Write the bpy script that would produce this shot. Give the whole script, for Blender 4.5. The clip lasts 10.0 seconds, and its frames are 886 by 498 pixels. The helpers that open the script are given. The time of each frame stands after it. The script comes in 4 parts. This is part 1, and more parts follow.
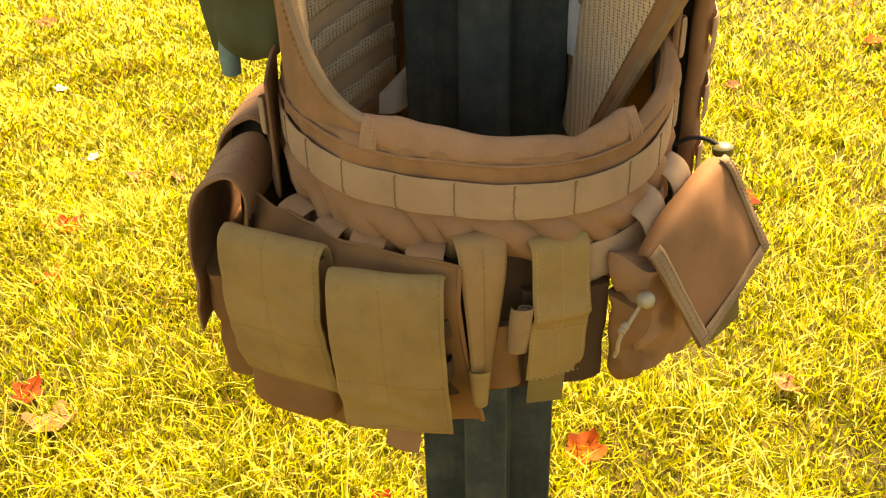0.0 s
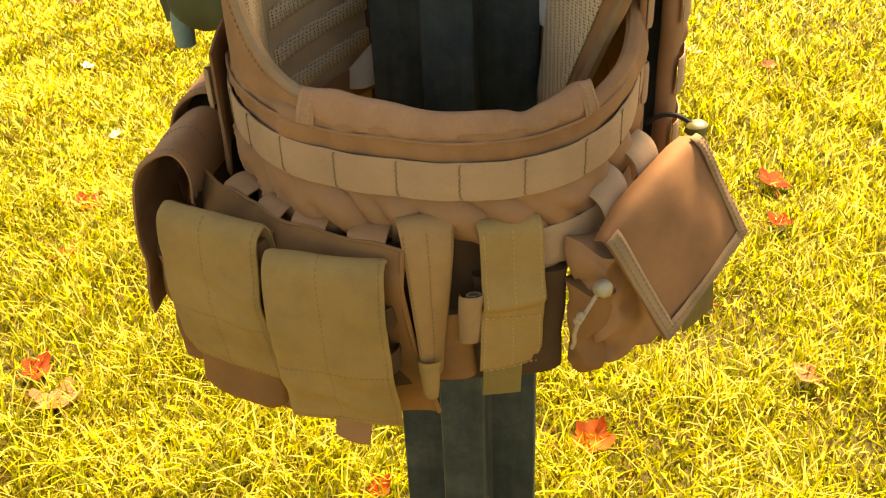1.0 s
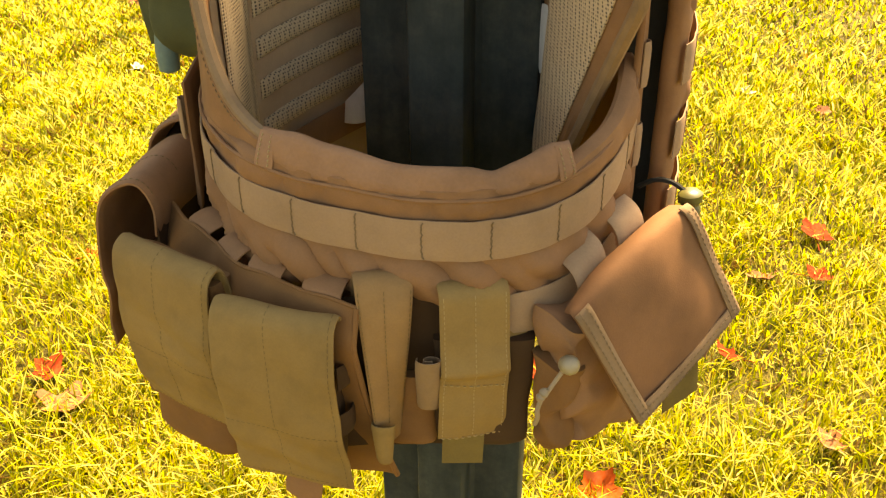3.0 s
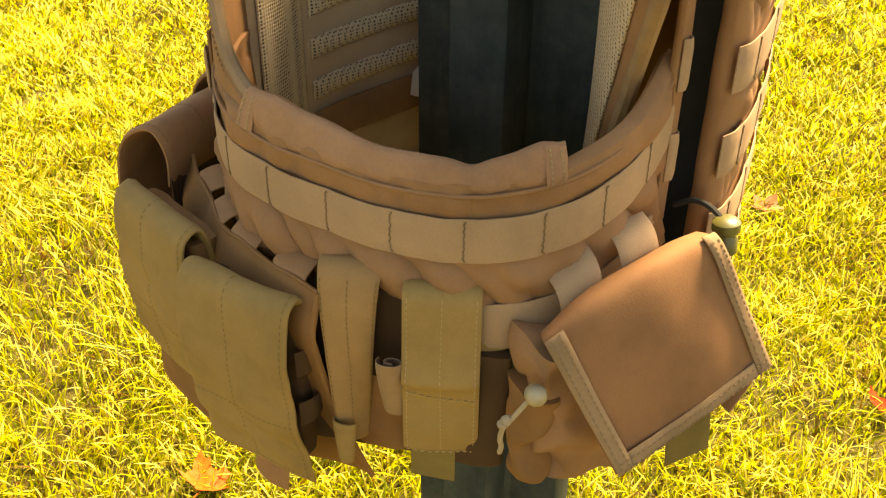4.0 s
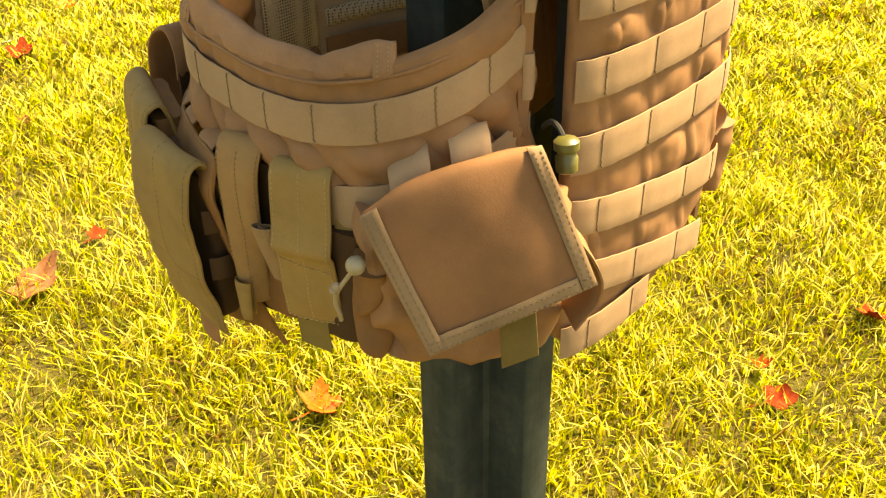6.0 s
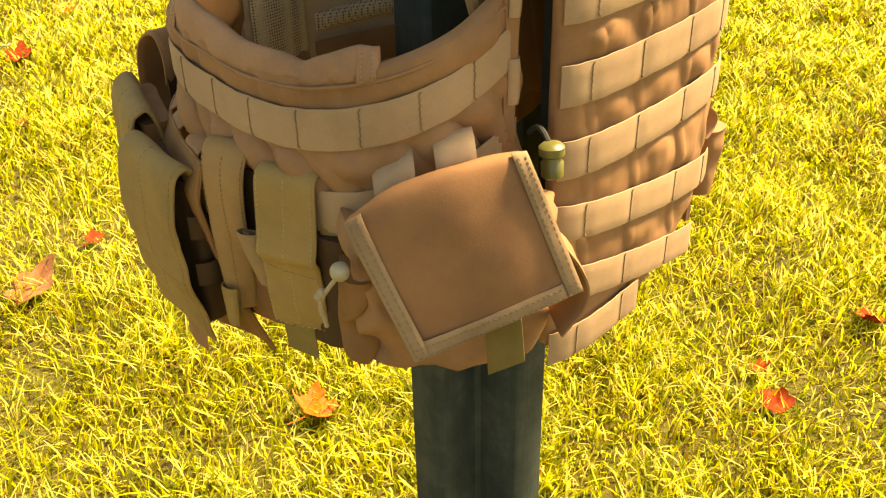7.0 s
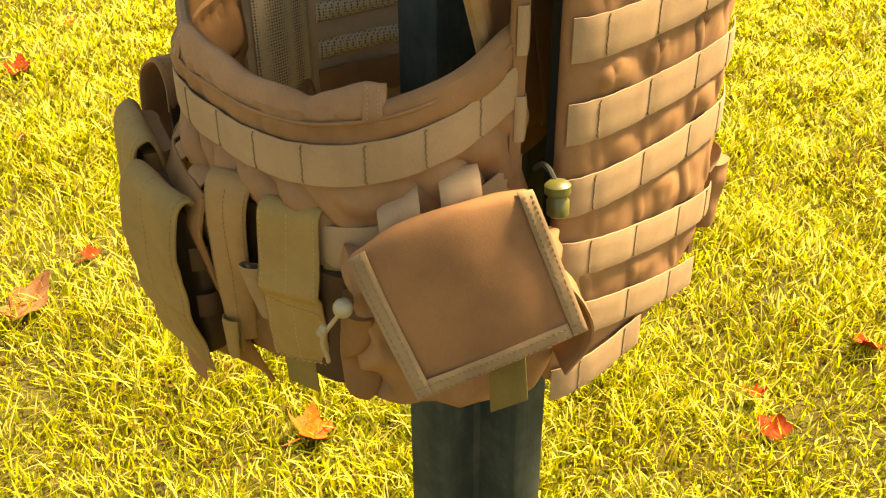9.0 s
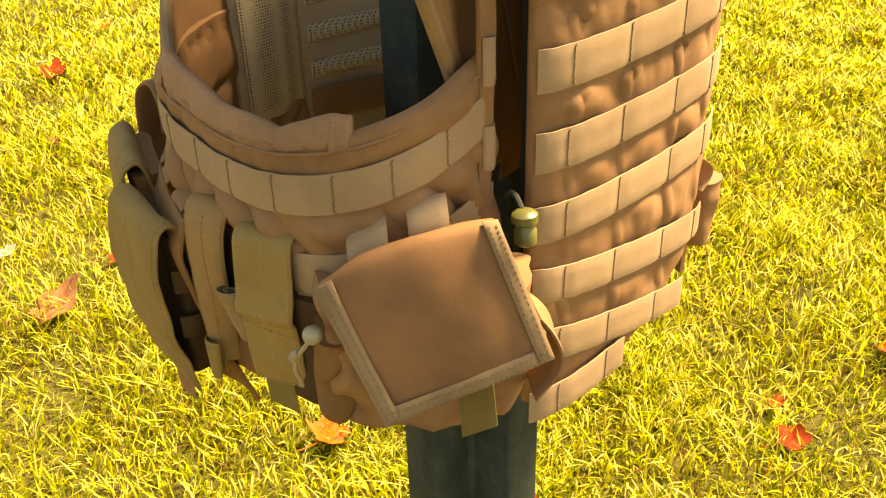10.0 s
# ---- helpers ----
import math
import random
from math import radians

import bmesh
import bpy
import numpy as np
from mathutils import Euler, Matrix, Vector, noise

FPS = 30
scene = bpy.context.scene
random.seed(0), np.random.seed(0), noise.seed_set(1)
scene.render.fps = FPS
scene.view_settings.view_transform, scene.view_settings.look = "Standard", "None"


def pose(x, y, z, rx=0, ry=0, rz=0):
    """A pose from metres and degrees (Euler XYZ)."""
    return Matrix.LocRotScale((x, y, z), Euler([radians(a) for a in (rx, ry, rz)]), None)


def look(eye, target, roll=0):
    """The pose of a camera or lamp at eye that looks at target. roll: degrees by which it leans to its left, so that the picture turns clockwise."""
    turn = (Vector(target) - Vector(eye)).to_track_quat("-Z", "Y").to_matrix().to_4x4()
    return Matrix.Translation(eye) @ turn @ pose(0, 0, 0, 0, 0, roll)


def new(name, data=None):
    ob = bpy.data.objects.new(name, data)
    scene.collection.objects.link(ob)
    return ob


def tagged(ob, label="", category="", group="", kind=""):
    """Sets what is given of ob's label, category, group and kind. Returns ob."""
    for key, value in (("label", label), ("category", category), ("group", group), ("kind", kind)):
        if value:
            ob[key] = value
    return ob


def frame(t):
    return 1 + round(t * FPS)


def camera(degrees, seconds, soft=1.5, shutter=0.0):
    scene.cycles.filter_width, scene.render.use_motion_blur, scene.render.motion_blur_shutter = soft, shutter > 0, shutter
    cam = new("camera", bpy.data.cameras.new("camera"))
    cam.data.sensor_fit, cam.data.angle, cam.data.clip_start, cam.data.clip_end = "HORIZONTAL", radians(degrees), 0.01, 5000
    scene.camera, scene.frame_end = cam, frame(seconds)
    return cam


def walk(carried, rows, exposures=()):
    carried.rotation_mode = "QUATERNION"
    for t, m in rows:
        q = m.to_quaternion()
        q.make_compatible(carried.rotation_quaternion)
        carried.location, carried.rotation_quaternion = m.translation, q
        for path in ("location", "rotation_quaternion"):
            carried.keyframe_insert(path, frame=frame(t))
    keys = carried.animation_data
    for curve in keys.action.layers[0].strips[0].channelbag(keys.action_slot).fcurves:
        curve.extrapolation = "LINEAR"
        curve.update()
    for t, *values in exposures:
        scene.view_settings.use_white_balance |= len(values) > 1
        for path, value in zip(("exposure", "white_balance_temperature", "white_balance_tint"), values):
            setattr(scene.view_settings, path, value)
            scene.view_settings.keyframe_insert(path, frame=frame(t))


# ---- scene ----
cam = camera(49.3, 10.0, soft=1.2)
METRES, EYE, TILT, LEAN, TURN = 0.633, 1.148, -31.6, 1.5, 0.0
ROWS = [
    (0.0, 0.0, 0.0, 0.0, 0.0, 0.0, -0.0),
    (0.5, 0.0604, 0.0487, -0.0023, 1.88, -1.14, -0.39),
    (1.0, 0.0987, 0.0623, 0.0022, 2.68, -1.15, -0.68),
    (1.5, 0.111, 0.0665, 0.0075, 2.93, -0.7, -0.61),
    (2.0, 0.1081, 0.0828, 0.0155, 3.07, -1.14, -0.36),
    (2.5, 0.144, 0.0893, 0.0229, 3.25, -0.19, -1.82),
    (4.0, 0.3406, 0.2512, 0.0906, 18.09, -3.71, -13.0),
    (4.5, 0.5523, 0.291, 0.0811, 27.61, -6.67, -16.27),
    (5.0, 0.6983, 0.3113, 0.0903, 34.63, -7.86, -18.85),
    (5.5, 0.7115, 0.3097, 0.1068, 36.07, -7.53, -19.37),
    (6.0, 0.7317, 0.3232, 0.1021, 35.86, -8.1, -19.93),
    (7.5, 0.7405, 0.3367, 0.1117, 36.01, -7.77, -19.92),
    (8.0, 0.732, 0.333, 0.1194, 36.01, -7.35, -20.25),
    (8.5, 0.7319, 0.3337, 0.1212, 35.8, -7.5, -20.06),
    (9.0, 0.7232, 0.333, 0.1254, 35.76, -7.09, -20.58),
    (9.5, 0.7484, 0.3436, 0.1614, 35.84, -6.6, -20.28),
    (10.0, 0.7665, 0.36, 0.1763, 38.38, -8.25, -20.44),
]
walk(cam, [(t, pose(0, 0, EYE, TILT, LEAN, TURN) @ pose(METRES * x, METRES * y, METRES * z, 90 + pitch, roll, yaw)) for t, x, y, z, yaw, pitch, roll in ROWS],
     exposures=[(0.0, 2.25, 11000, 14), (2.7, 2.25, 11000, 14), (4.0, 2.3, 10900, 10), (4.5, 2.48, 10800, 8), (5.0, 2.3, 10800, 6), (5.5, 2.16, 10800, 5), (10.0, 2.08, 10800, 5)])

# ---- light ----
SUN_EL, SUN_AZ = radians(52), radians(20)  # azimuth counted from +y towards +x
world = bpy.data.worlds.new("sky")
scene.world = world
world.use_nodes = True
wn = world.node_tree
sky = wn.nodes.new("ShaderNodeTexSky")
sky.sky_type = "NISHITA"
sky.sun_disc = False
sky.sun_elevation, sky.sun_rotation = SUN_EL, SUN_AZ
wn.nodes["Background"].inputs["Strength"].default_value = 0.10
wn.links.new(sky.outputs[0], wn.nodes["Background"].inputs[0])
sun = new("sun", bpy.data.lights.new("sun", "SUN"))
sun.data.energy, sun.data.angle, sun.data.color = 5.0, radians(12), (1.0, 0.93, 0.80)
sun_dir = Vector((math.sin(SUN_AZ) * math.cos(SUN_EL), math.cos(SUN_AZ) * math.cos(SUN_EL), math.sin(SUN_EL)))
sun.matrix_world = look(sun_dir * 20, (0, 0, 0))


# ---- materials ----
def material(name, rough=0.8, metal=0.0):
    m = bpy.data.materials.new(name)
    m.use_nodes = True
    b = m.node_tree.nodes["Principled BSDF"]
    b.inputs["Roughness"].default_value = rough
    b.inputs["Metallic"].default_value = metal
    return m, m.node_tree, b


def node(nt, kind, **values):
    n = nt.nodes.new(kind)
    for k, v in values.items():
        n.inputs[k].default_value = v
    return n


def ramp(nt, source, stops):
    r = nt.nodes.new("ShaderNodeValToRGB")
    while len(r.color_ramp.elements) < len(stops):
        r.color_ramp.elements.new(0.5)
    for e, (p, c) in zip(r.color_ramp.elements, stops):
        e.position, e.color = p, (*c, 1)
    nt.links.new(source, r.inputs[0])
    return r


def cloth(name, colour, spread=0.16, weave=900.0, rough=0.85, relief=0.14, dirt=0.2, rib=0.0, sheen=0.06):
    """Woven nylon: fine weave in the relief, fading and dirt at two larger scales."""
    m, nt, b = material(name, rough)
    co = nt.nodes.new("ShaderNodeTexCoord")
    big = node(nt, "ShaderNodeTexNoise", Scale=14.0, Detail=4.0, Roughness=0.6)
    fine = node(nt, "ShaderNodeTexNoise", Scale=weave, Detail=2.0)
    mid = node(nt, "ShaderNodeTexNoise", Scale=90.0, Detail=5.0, Roughness=0.65)
    for n in (big, fine, mid):
        nt.links.new(co.outputs["Object"], n.inputs["Vector"])
    dark = tuple(c * (1 - dirt * 1.3) for c in colour)
    light = tuple(min(1, c * (1 + spread)) for c in colour)
    r = ramp(nt, big.outputs[0], [(0.3, dark), (0.5, colour), (0.72, light)])
    mix = node(nt, "ShaderNodeMix")
    mix.data_type, mix.blend_type = "RGBA", "OVERLAY"
    mix.inputs["Factor"].default_value = 0.16
    nt.links.new(r.outputs[0], mix.inputs[6])
    g = ramp(nt, mid.outputs[0], [(0.3, (0.36, 0.36, 0.36)), (0.7, (0.62, 0.61, 0.6))])
    nt.links.new(g.outputs[0], mix.inputs[7])
    mix2 = node(nt, "ShaderNodeMix")
    mix2.data_type, mix2.blend_type = "RGBA", "OVERLAY"
    mix2.inputs["Factor"].default_value = 0.10
    nt.links.new(mix.outputs[2], mix2.inputs[6])
    g2 = ramp(nt, fine.outputs[0], [(0.35, (0.33, 0.33, 0.33)), (0.65, (0.66, 0.66, 0.66))])
    nt.links.new(g2.outputs[0], mix2.inputs[7])
    nt.links.new(mix2.outputs[2], b.inputs["Base Color"])
    bump = node(nt, "ShaderNodeBump", Strength=relief, Distance=0.0006)
    height = fine.outputs[0]
    if rib:
        w = node(nt, "ShaderNodeTexWave", Scale=rib, Distortion=0.4)
        w.bands_direction = "Z"
        nt.links.new(co.outputs["Object"], w.inputs["Vector"])
        add = nt.nodes.new("ShaderNodeMath")
        add.operation = "ADD"
        nt.links.new(fine.outputs[0], add.inputs[0])
        nt.links.new(w.outputs[1], add.inputs[1])
        height = add.outputs[0]
    crease = node(nt, "ShaderNodeTexNoise", Scale=24.0, Detail=1.5, Roughness=0.45)
    nt.links.new(co.outputs["Object"], crease.inputs["Vector"])
    soft = node(nt, "ShaderNodeBump", Strength=0.4, Distance=0.003)
    nt.links.new(crease.outputs[0], soft.inputs["Height"])
    nt.links.new(soft.outputs[0], bump.inputs["Normal"])
    nt.links.new(height, bump.inputs["Height"])
    nt.links.new(bump.outputs[0], b.inputs["Normal"])
    b.inputs["Specular IOR Level"].default_value = 0.18
    b.inputs["Sheen Weight"].default_value = sheen
    b.inputs["Sheen Tint"].default_value = (*(min(1, c * 3) for c in colour), 1)
    b.inputs["Sheen Roughness"].default_value = 0.5
    return m


def plastic(name, colour, rough=0.4):
    m, nt, b = material(name, rough)
    n = node(nt, "ShaderNodeTexNoise", Scale=120.0, Detail=4.0)
    co = nt.nodes.new("ShaderNodeTexCoord")
    nt.links.new(co.outputs["Object"], n.inputs["Vector"])
    r = ramp(nt, n.outputs[0], [(0.3, tuple(c * 0.75 for c in colour)), (0.7, tuple(min(1, c * 1.15) for c in colour))])
    nt.links.new(r.outputs[0], b.inputs["Base Color"])
    return m


COYOTE = cloth("coyote_nylon", (0.240, 0.119, 0.055))
WEB = cloth("tan_webbing", (0.305, 0.190, 0.108), weave=700.0, rib=650.0, dirt=0.15)
FLAP = cloth("khaki_flap_nylon", (0.242, 0.146, 0.050), weave=800.0)
STRAP = cloth("tan_strap_nylon", (0.25, 0.138, 0.055), weave=800.0)
BACKING = cloth("brown_backing_nylon", (0.19, 0.088, 0.032))
# brown pocket cloth, coloured darker to include the shade under the flaps
SHADED_BROWN = cloth("gap_shaded_brown_nylon", (0.055, 0.028, 0.012))
BOXCLOTH = cloth("reddish_tan_nylon", (0.208, 0.097, 0.043), weave=1000.0, sheen=0.1)
LINER = cloth("brushed_tan_loop_lining", (0.275, 0.143, 0.075), weave=500.0, relief=0.5)
BIND = cloth("tan_binding_tape", (0.24, 0.148, 0.078), weave=600.0, dirt=0.2)
OLIVE = cloth("olive_strap_webbing", (0.16, 0.11, 0.036), weave=700.0, rib=650.0)
GREENCLOTH = cloth("dark_olive_cloth", (0.075, 0.08, 0.035))
THREAD = cloth("tan_thread", (0.31, 0.21, 0.095))
DARKTHREAD = cloth("dark_brown_thread", (0.18, 0.115, 0.06))
FLAPTHREAD = cloth("khaki_thread", (0.15, 0.095, 0.035))
GREYCLOTH = cloth("grey_white_label_cloth", (0.55, 0.52, 0.48))
MESHPAD = cloth("dark_padded_lining", (0.11, 0.072, 0.042))
CORD = cloth("tan_cord", (0.30, 0.22, 0.13))
# black for the drawcord and for the shade painted in the side gap
BLACK_CORD_SHADE = cloth("black_cord_and_gap_shade", (0.03, 0.028, 0.022))
TOGGLE = plastic("tan_plastic", (0.30, 0.23, 0.13))
GREENTOGGLE = plastic("olive_plastic", (0.11, 0.095, 0.022), 0.4)
TEAL = plastic("grey_teal_rubber", (0.10, 0.17, 0.15), 0.5)


def mesh_pad(name, colour):
    """Spacer mesh: a grid of small dark holes in a knitted face."""
    m, nt, b = material(name, 0.9)
    co = nt.nodes.new("ShaderNodeTexCoord")
    v = node(nt, "ShaderNodeTexVoronoi", Scale=420.0, Randomness=0.15)
    nt.links.new(co.outputs["Object"], v.inputs["Vector"])
    r = ramp(nt, v.outputs["Distance"], [(0.22, tuple(c * 0.12 for c in colour)), (0.45, colour)])
    nt.links.new(r.outputs[0], b.inputs["Base Color"])
    bump = node(nt, "ShaderNodeBump", Strength=0.8, Distance=0.001)
    nt.links.new(v.outputs["Distance"], bump.inputs["Height"])
    nt.links.new(bump.outputs[0], b.inputs["Normal"])
    return m


SPACER = mesh_pad("tan_spacer_mesh", (0.50, 0.36, 0.22))
PADDING = cloth("tan_pad_lining", (0.42, 0.28, 0.17))


def post_paint():
    m, nt, b = material("dark_green_weathered_paint", 0.6)
    co = nt.nodes.new("ShaderNodeTexCoord")
    mp = nt.nodes.new("ShaderNodeMapping")
    mp.inputs["Scale"].default_value = (1, 1, 0.12)
    nt.links.new(co.outputs["Object"], mp.inputs[0])
    streak = node(nt, "ShaderNodeTexNoise", Scale=60.0, Detail=6.0, Roughness=0.7)
    blot = node(nt, "ShaderNodeTexNoise", Scale=18.0, Detail=6.0, Roughness=0.7)
    nt.links.new(mp.outputs[0], streak.inputs["Vector"])
    nt.links.new(co.outputs["Object"], blot.inputs["Vector"])
    b.inputs["Specular IOR Level"].default_value = 0.15
    r = ramp(nt, blot.outputs[0], [(0.3, (0.015, 0.021, 0.020)), (0.5, (0.029, 0.036, 0.033)), (0.68, (0.056, 0.058, 0.049))])
    mix = node(nt, "ShaderNodeMix")
    mix.data_type, mix.blend_type = "RGBA", "OVERLAY"
    mix.inputs["Factor"].default_value = 0.6
    g = ramp(nt, streak.outputs[0], [(0.3, (0.3, 0.3, 0.3)), (0.7, (0.66, 0.66, 0.64))])
    nt.links.new(r.outputs[0], mix.inputs[6])
    nt.links.new(g.outputs[0], mix.inputs[7])
    nt.links.new(mix.outputs[2], b.inputs["Base Color"])
    bump = node(nt, "ShaderNodeBump", Strength=0.35, Distance=0.002)
    nt.links.new(streak.outputs[0], bump.inputs["Height"])
    nt.links.new(bump.outputs[0], b.inputs["Normal"])
    return m


POST = post_paint()


def grass_material():
    m, nt, b = material("lawn_grass_blades", 0.6)
    geo = nt.nodes.new("ShaderNodeNewGeometry")
    co = nt.nodes.new("ShaderNodeTexCoord")
    patch = node(nt, "ShaderNodeTexNoise", Scale=3.2, Detail=4.0, Roughness=0.6)
    nt.links.new(co.outputs["Object"], patch.inputs["Vector"])
    add = nt.nodes.new("ShaderNodeMath")
    add.operation = "MULTIPLY_ADD"
    nt.links.new(patch.outputs[0], add.inputs[0])
    add.inputs[1].default_value = 0.95
    nt.links.new(geo.outputs["Random Per Island"], add.inputs[2])
    half = nt.nodes.new("ShaderNodeMath")
    half.operation = "MULTIPLY"
    half.inputs[1].default_value = 0.50
    nt.links.new(add.outputs[0], half.inputs[0])
    r = ramp(nt, half.outputs[0], [(0.24, (0.18, 0.085, 0.012)), (0.32, (0.12, 0.15, 0.008)), (0.46, (0.34, 0.34, 0.012)), (0.58, (0.68, 0.60, 0.035)), (0.70, (0.86, 0.72, 0.19))])
    nt.links.new(r.outputs[0], b.inputs["Base Color"])
    b.inputs["Specular IOR Level"].default_value = 0.2
    t = nt.nodes.new("ShaderNodeBsdfTranslucent")
    nt.links.new(r.outputs[0], t.inputs[0])
    mixs = nt.nodes.new("ShaderNodeMixShader")
    mixs.inputs[0].default_value = 0.62
    nt.links.new(b.outputs[0], mixs.inputs[1])
    nt.links.new(t.outputs[0], mixs.inputs[2])
    nt.links.new(mixs.outputs[0], nt.nodes["Material Output"].inputs[0])
    return m


GRASS = grass_material()


def soil_material():
    m, nt, b = material("thatch_and_soil", 0.95)
    co = nt.nodes.new("ShaderNodeTexCoord")
    a = node(nt, "ShaderNodeTexNoise", Scale=3.0, Detail=8.0, Roughness=0.7)
    c = node(nt, "ShaderNodeTexNoise", Scale=120.0, Detail=6.0, Roughness=0.7)
    nt.links.new(co.outputs["Object"], a.inputs["Vector"])
    nt.links.new(co.outputs["Object"], c.inputs["Vector"])
    mix = nt.nodes.new("ShaderNodeMath")
    mix.operation = "MULTIPLY_ADD"
    mix.inputs[1].default_value = 0.6
    nt.links.new(a.outputs[0], mix.inputs[0])
    half = nt.nodes.new("ShaderNodeMath")
    half.operation = "MULTIPLY"
    half.inputs[1].default_value = 0.4
    nt.links.new(c.outputs[0], half.inputs[0])
    nt.links.new(half.outputs[0], mix.inputs[2])
    r = ramp(nt, mix.outputs[0], [(0.35, (0.050, 0.032, 0.002)), (0.5, (0.13, 0.098, 0.004)), (0.65, (0.23, 0.165, 0.010))])
    nt.links.new(r.outputs[0], b.inputs["Base Color"])
    bump = node(nt, "ShaderNodeBump", Strength=1.0, Distance=0.02)
    nt.links.new(c.outputs[0], bump.inputs["Height"])
    nt.links.new(bump.outputs[0], b.inputs["Normal"])
    return m


SOIL = soil_material()


def leaf_material(name, colours):
    m, nt, b = material(name, 0.9)
    b.inputs["Specular IOR Level"].default_value = 0.1
    co = nt.nodes.new("ShaderNodeTexCoord")
    a = node(nt, "ShaderNodeTexNoise", Scale=45.0, Detail=5.0, Roughness=0.7)
    nt.links.new(co.outputs["Object"], a.inputs["Vector"])
    r = ramp(nt, a.outputs[0], [(0.3, colours[0]), (0.5, colours[1]), (0.7, colours[2])])
    nt.links.new(r.outputs[0], b.inputs["Base Color"])
    return m


LEAF_RED = leaf_material("red_orange_leaf", [(0.13, 0.012, 0.005), (0.26, 0.028, 0.007), (0.34, 0.07, 0.02)])
LEAF_ORANGE = leaf_material("orange_leaf", [(0.34, 0.040, 0.006), (0.48, 0.075, 0.012), (0.50, 0.12, 0.04)])
LEAF_PALE = leaf_material("pale_brown_leaf", [(0.16, 0.05, 0.018), (0.25, 0.095, 0.038), (0.30, 0.15, 0.075)])
LEAF_WHITE = leaf_material("bleached_leaf", [(0.3, 0.22, 0.15), (0.42, 0.35, 0.27), (0.5, 0.45, 0.38)])


# ---- building helpers ----
def finish(bm, name, mat, angle=40):
    me = bpy.data.meshes.new(name)
    bmesh.ops.recalc_face_normals(bm, faces=bm.faces)
    bm.to_mesh(me)
    bm.free()
    me.polygons.foreach_set("use_smooth", [True] * len(me.polygons))
    me.set_sharp_from_angle(angle=radians(angle))
    me.materials.append(mat)
    return me


def part(name, bm, mat, parent, label="", angle=40):
    """Links a bmesh as one mesh object under a thing or under a part."""
    ob = new(name, finish(bm, name, mat, angle))
    if parent is not None:
        ob.parent = parent
        up = parent
        place = Matrix()
        while up is not None:
            place = up.matrix_parent_inverse @ up.matrix_basis @ place
            up = up.parent
        ob.matrix_parent_inverse = place.inverted()
    return tagged(ob, label)


def thing(name, at, label, category, group="", kind=""):
    ob = new(name)
    ob.empty_display_size = 0.02
    ob.matrix_basis = Matrix.Translation(at)
    return tagged(ob, label, category, group, kind)


def sheet(f, nu, nv, thick, edge=0.004, wrinkle=0.0, freq=30.0, seed=0.0, bm=None):
    """A closed sheet of cloth: f(u, v) with u, v in 0..1 is its middle surface; its rim is rounded over `edge` metres."""
    bm = bm or bmesh.new()
    p = [[Vector(f(i / nu, j / nv)) for j in range(nv + 1)] for i in range(nu + 1)]
    lu = sum((p[i + 1][nv // 2] - p[i][nv // 2]).length for i in range(nu))
    lv = sum((p[nu // 2][j + 1] - p[nu // 2][j]).length for j in range(nv))
    front, back = {}, {}
    for i in range(nu + 1):
        for j in range(nv + 1):
            a = p[min(i + 1, nu)][j] - p[max(i - 1, 0)][j]
            b = p[i][min(j + 1, nv)] - p[i][max(j - 1, 0)]
            n = a.cross(b).normalized()
            d = min(min(i, nu - i) / nu * lu, min(j, nv - j) / nv * lv)
            k = 0.35 + 0.65 * math.sqrt(max(0, 1 - (1 - min(1, d / edge)) ** 2))
            q = p[i][j]
            if wrinkle:
                q = q + n * wrinkle * noise.noise(Vector((q.x * freq + seed, q.y * freq, q.z * freq * 0.6)))
            front[i, j] = bm.verts.new(q + n * thick / 2 * k)
            back[i, j] = bm.verts.new(q - n * thick / 2 * k)
    for i in range(nu):
        for j in range(nv):
            bm.faces.new((front[i, j], front[i + 1, j], front[i + 1, j + 1], front[i, j + 1]))
            bm.faces.new((back[i, j + 1], back[i + 1, j + 1], back[i + 1, j], back[i, j]))
    ring = [(i, 0) for i in range(nu)] + [(nu, j) for j in range(nv)] + [(i, nv) for i in range(nu, 0, -1)] + [(0, j) for j in range(nv, 0, -1)]
    for a, b in zip(ring, ring[1:] + ring[:1]):
        bm.faces.new((front[b], front[a], back[a], back[b]))
    return bm


def spline(points, closed=False):
    """A Catmull-Rom curve through points; the answer takes 0..1, by length."""
    pts = [Vector(p) for p in points]
    n = len(pts)
    dense = []
    for i in range(n - 1):
        a, b, c, d = pts[max(i - 1, 0)], pts[i], pts[i + 1], pts[min(i + 2, n - 1)]
        for k in range(12):
            t = k / 12
            dense.append(0.5 * (2 * b + (c - a) * t + (2 * a - 5 * b + 4 * c - d) * t * t + (3 * b - a - 3 * c + d) * t ** 3))
    dense.append(pts[-1])
    run = [0.0]
    for a, b in zip(dense, dense[1:]):
        run.append(run[-1] + (b - a).length)

    def at(s):
        x = min(max(s, 0), 1) * run[-1]
        k = int(np.searchsorted(run, x, side="right")) - 1
        k = min(max(k, 0), len(dense) - 2)
        t = (x - run[k]) / max(1e-9, run[k + 1] - run[k])
        return dense[k].lerp(dense[k + 1], t)
    at.length = run[-1]
    return at


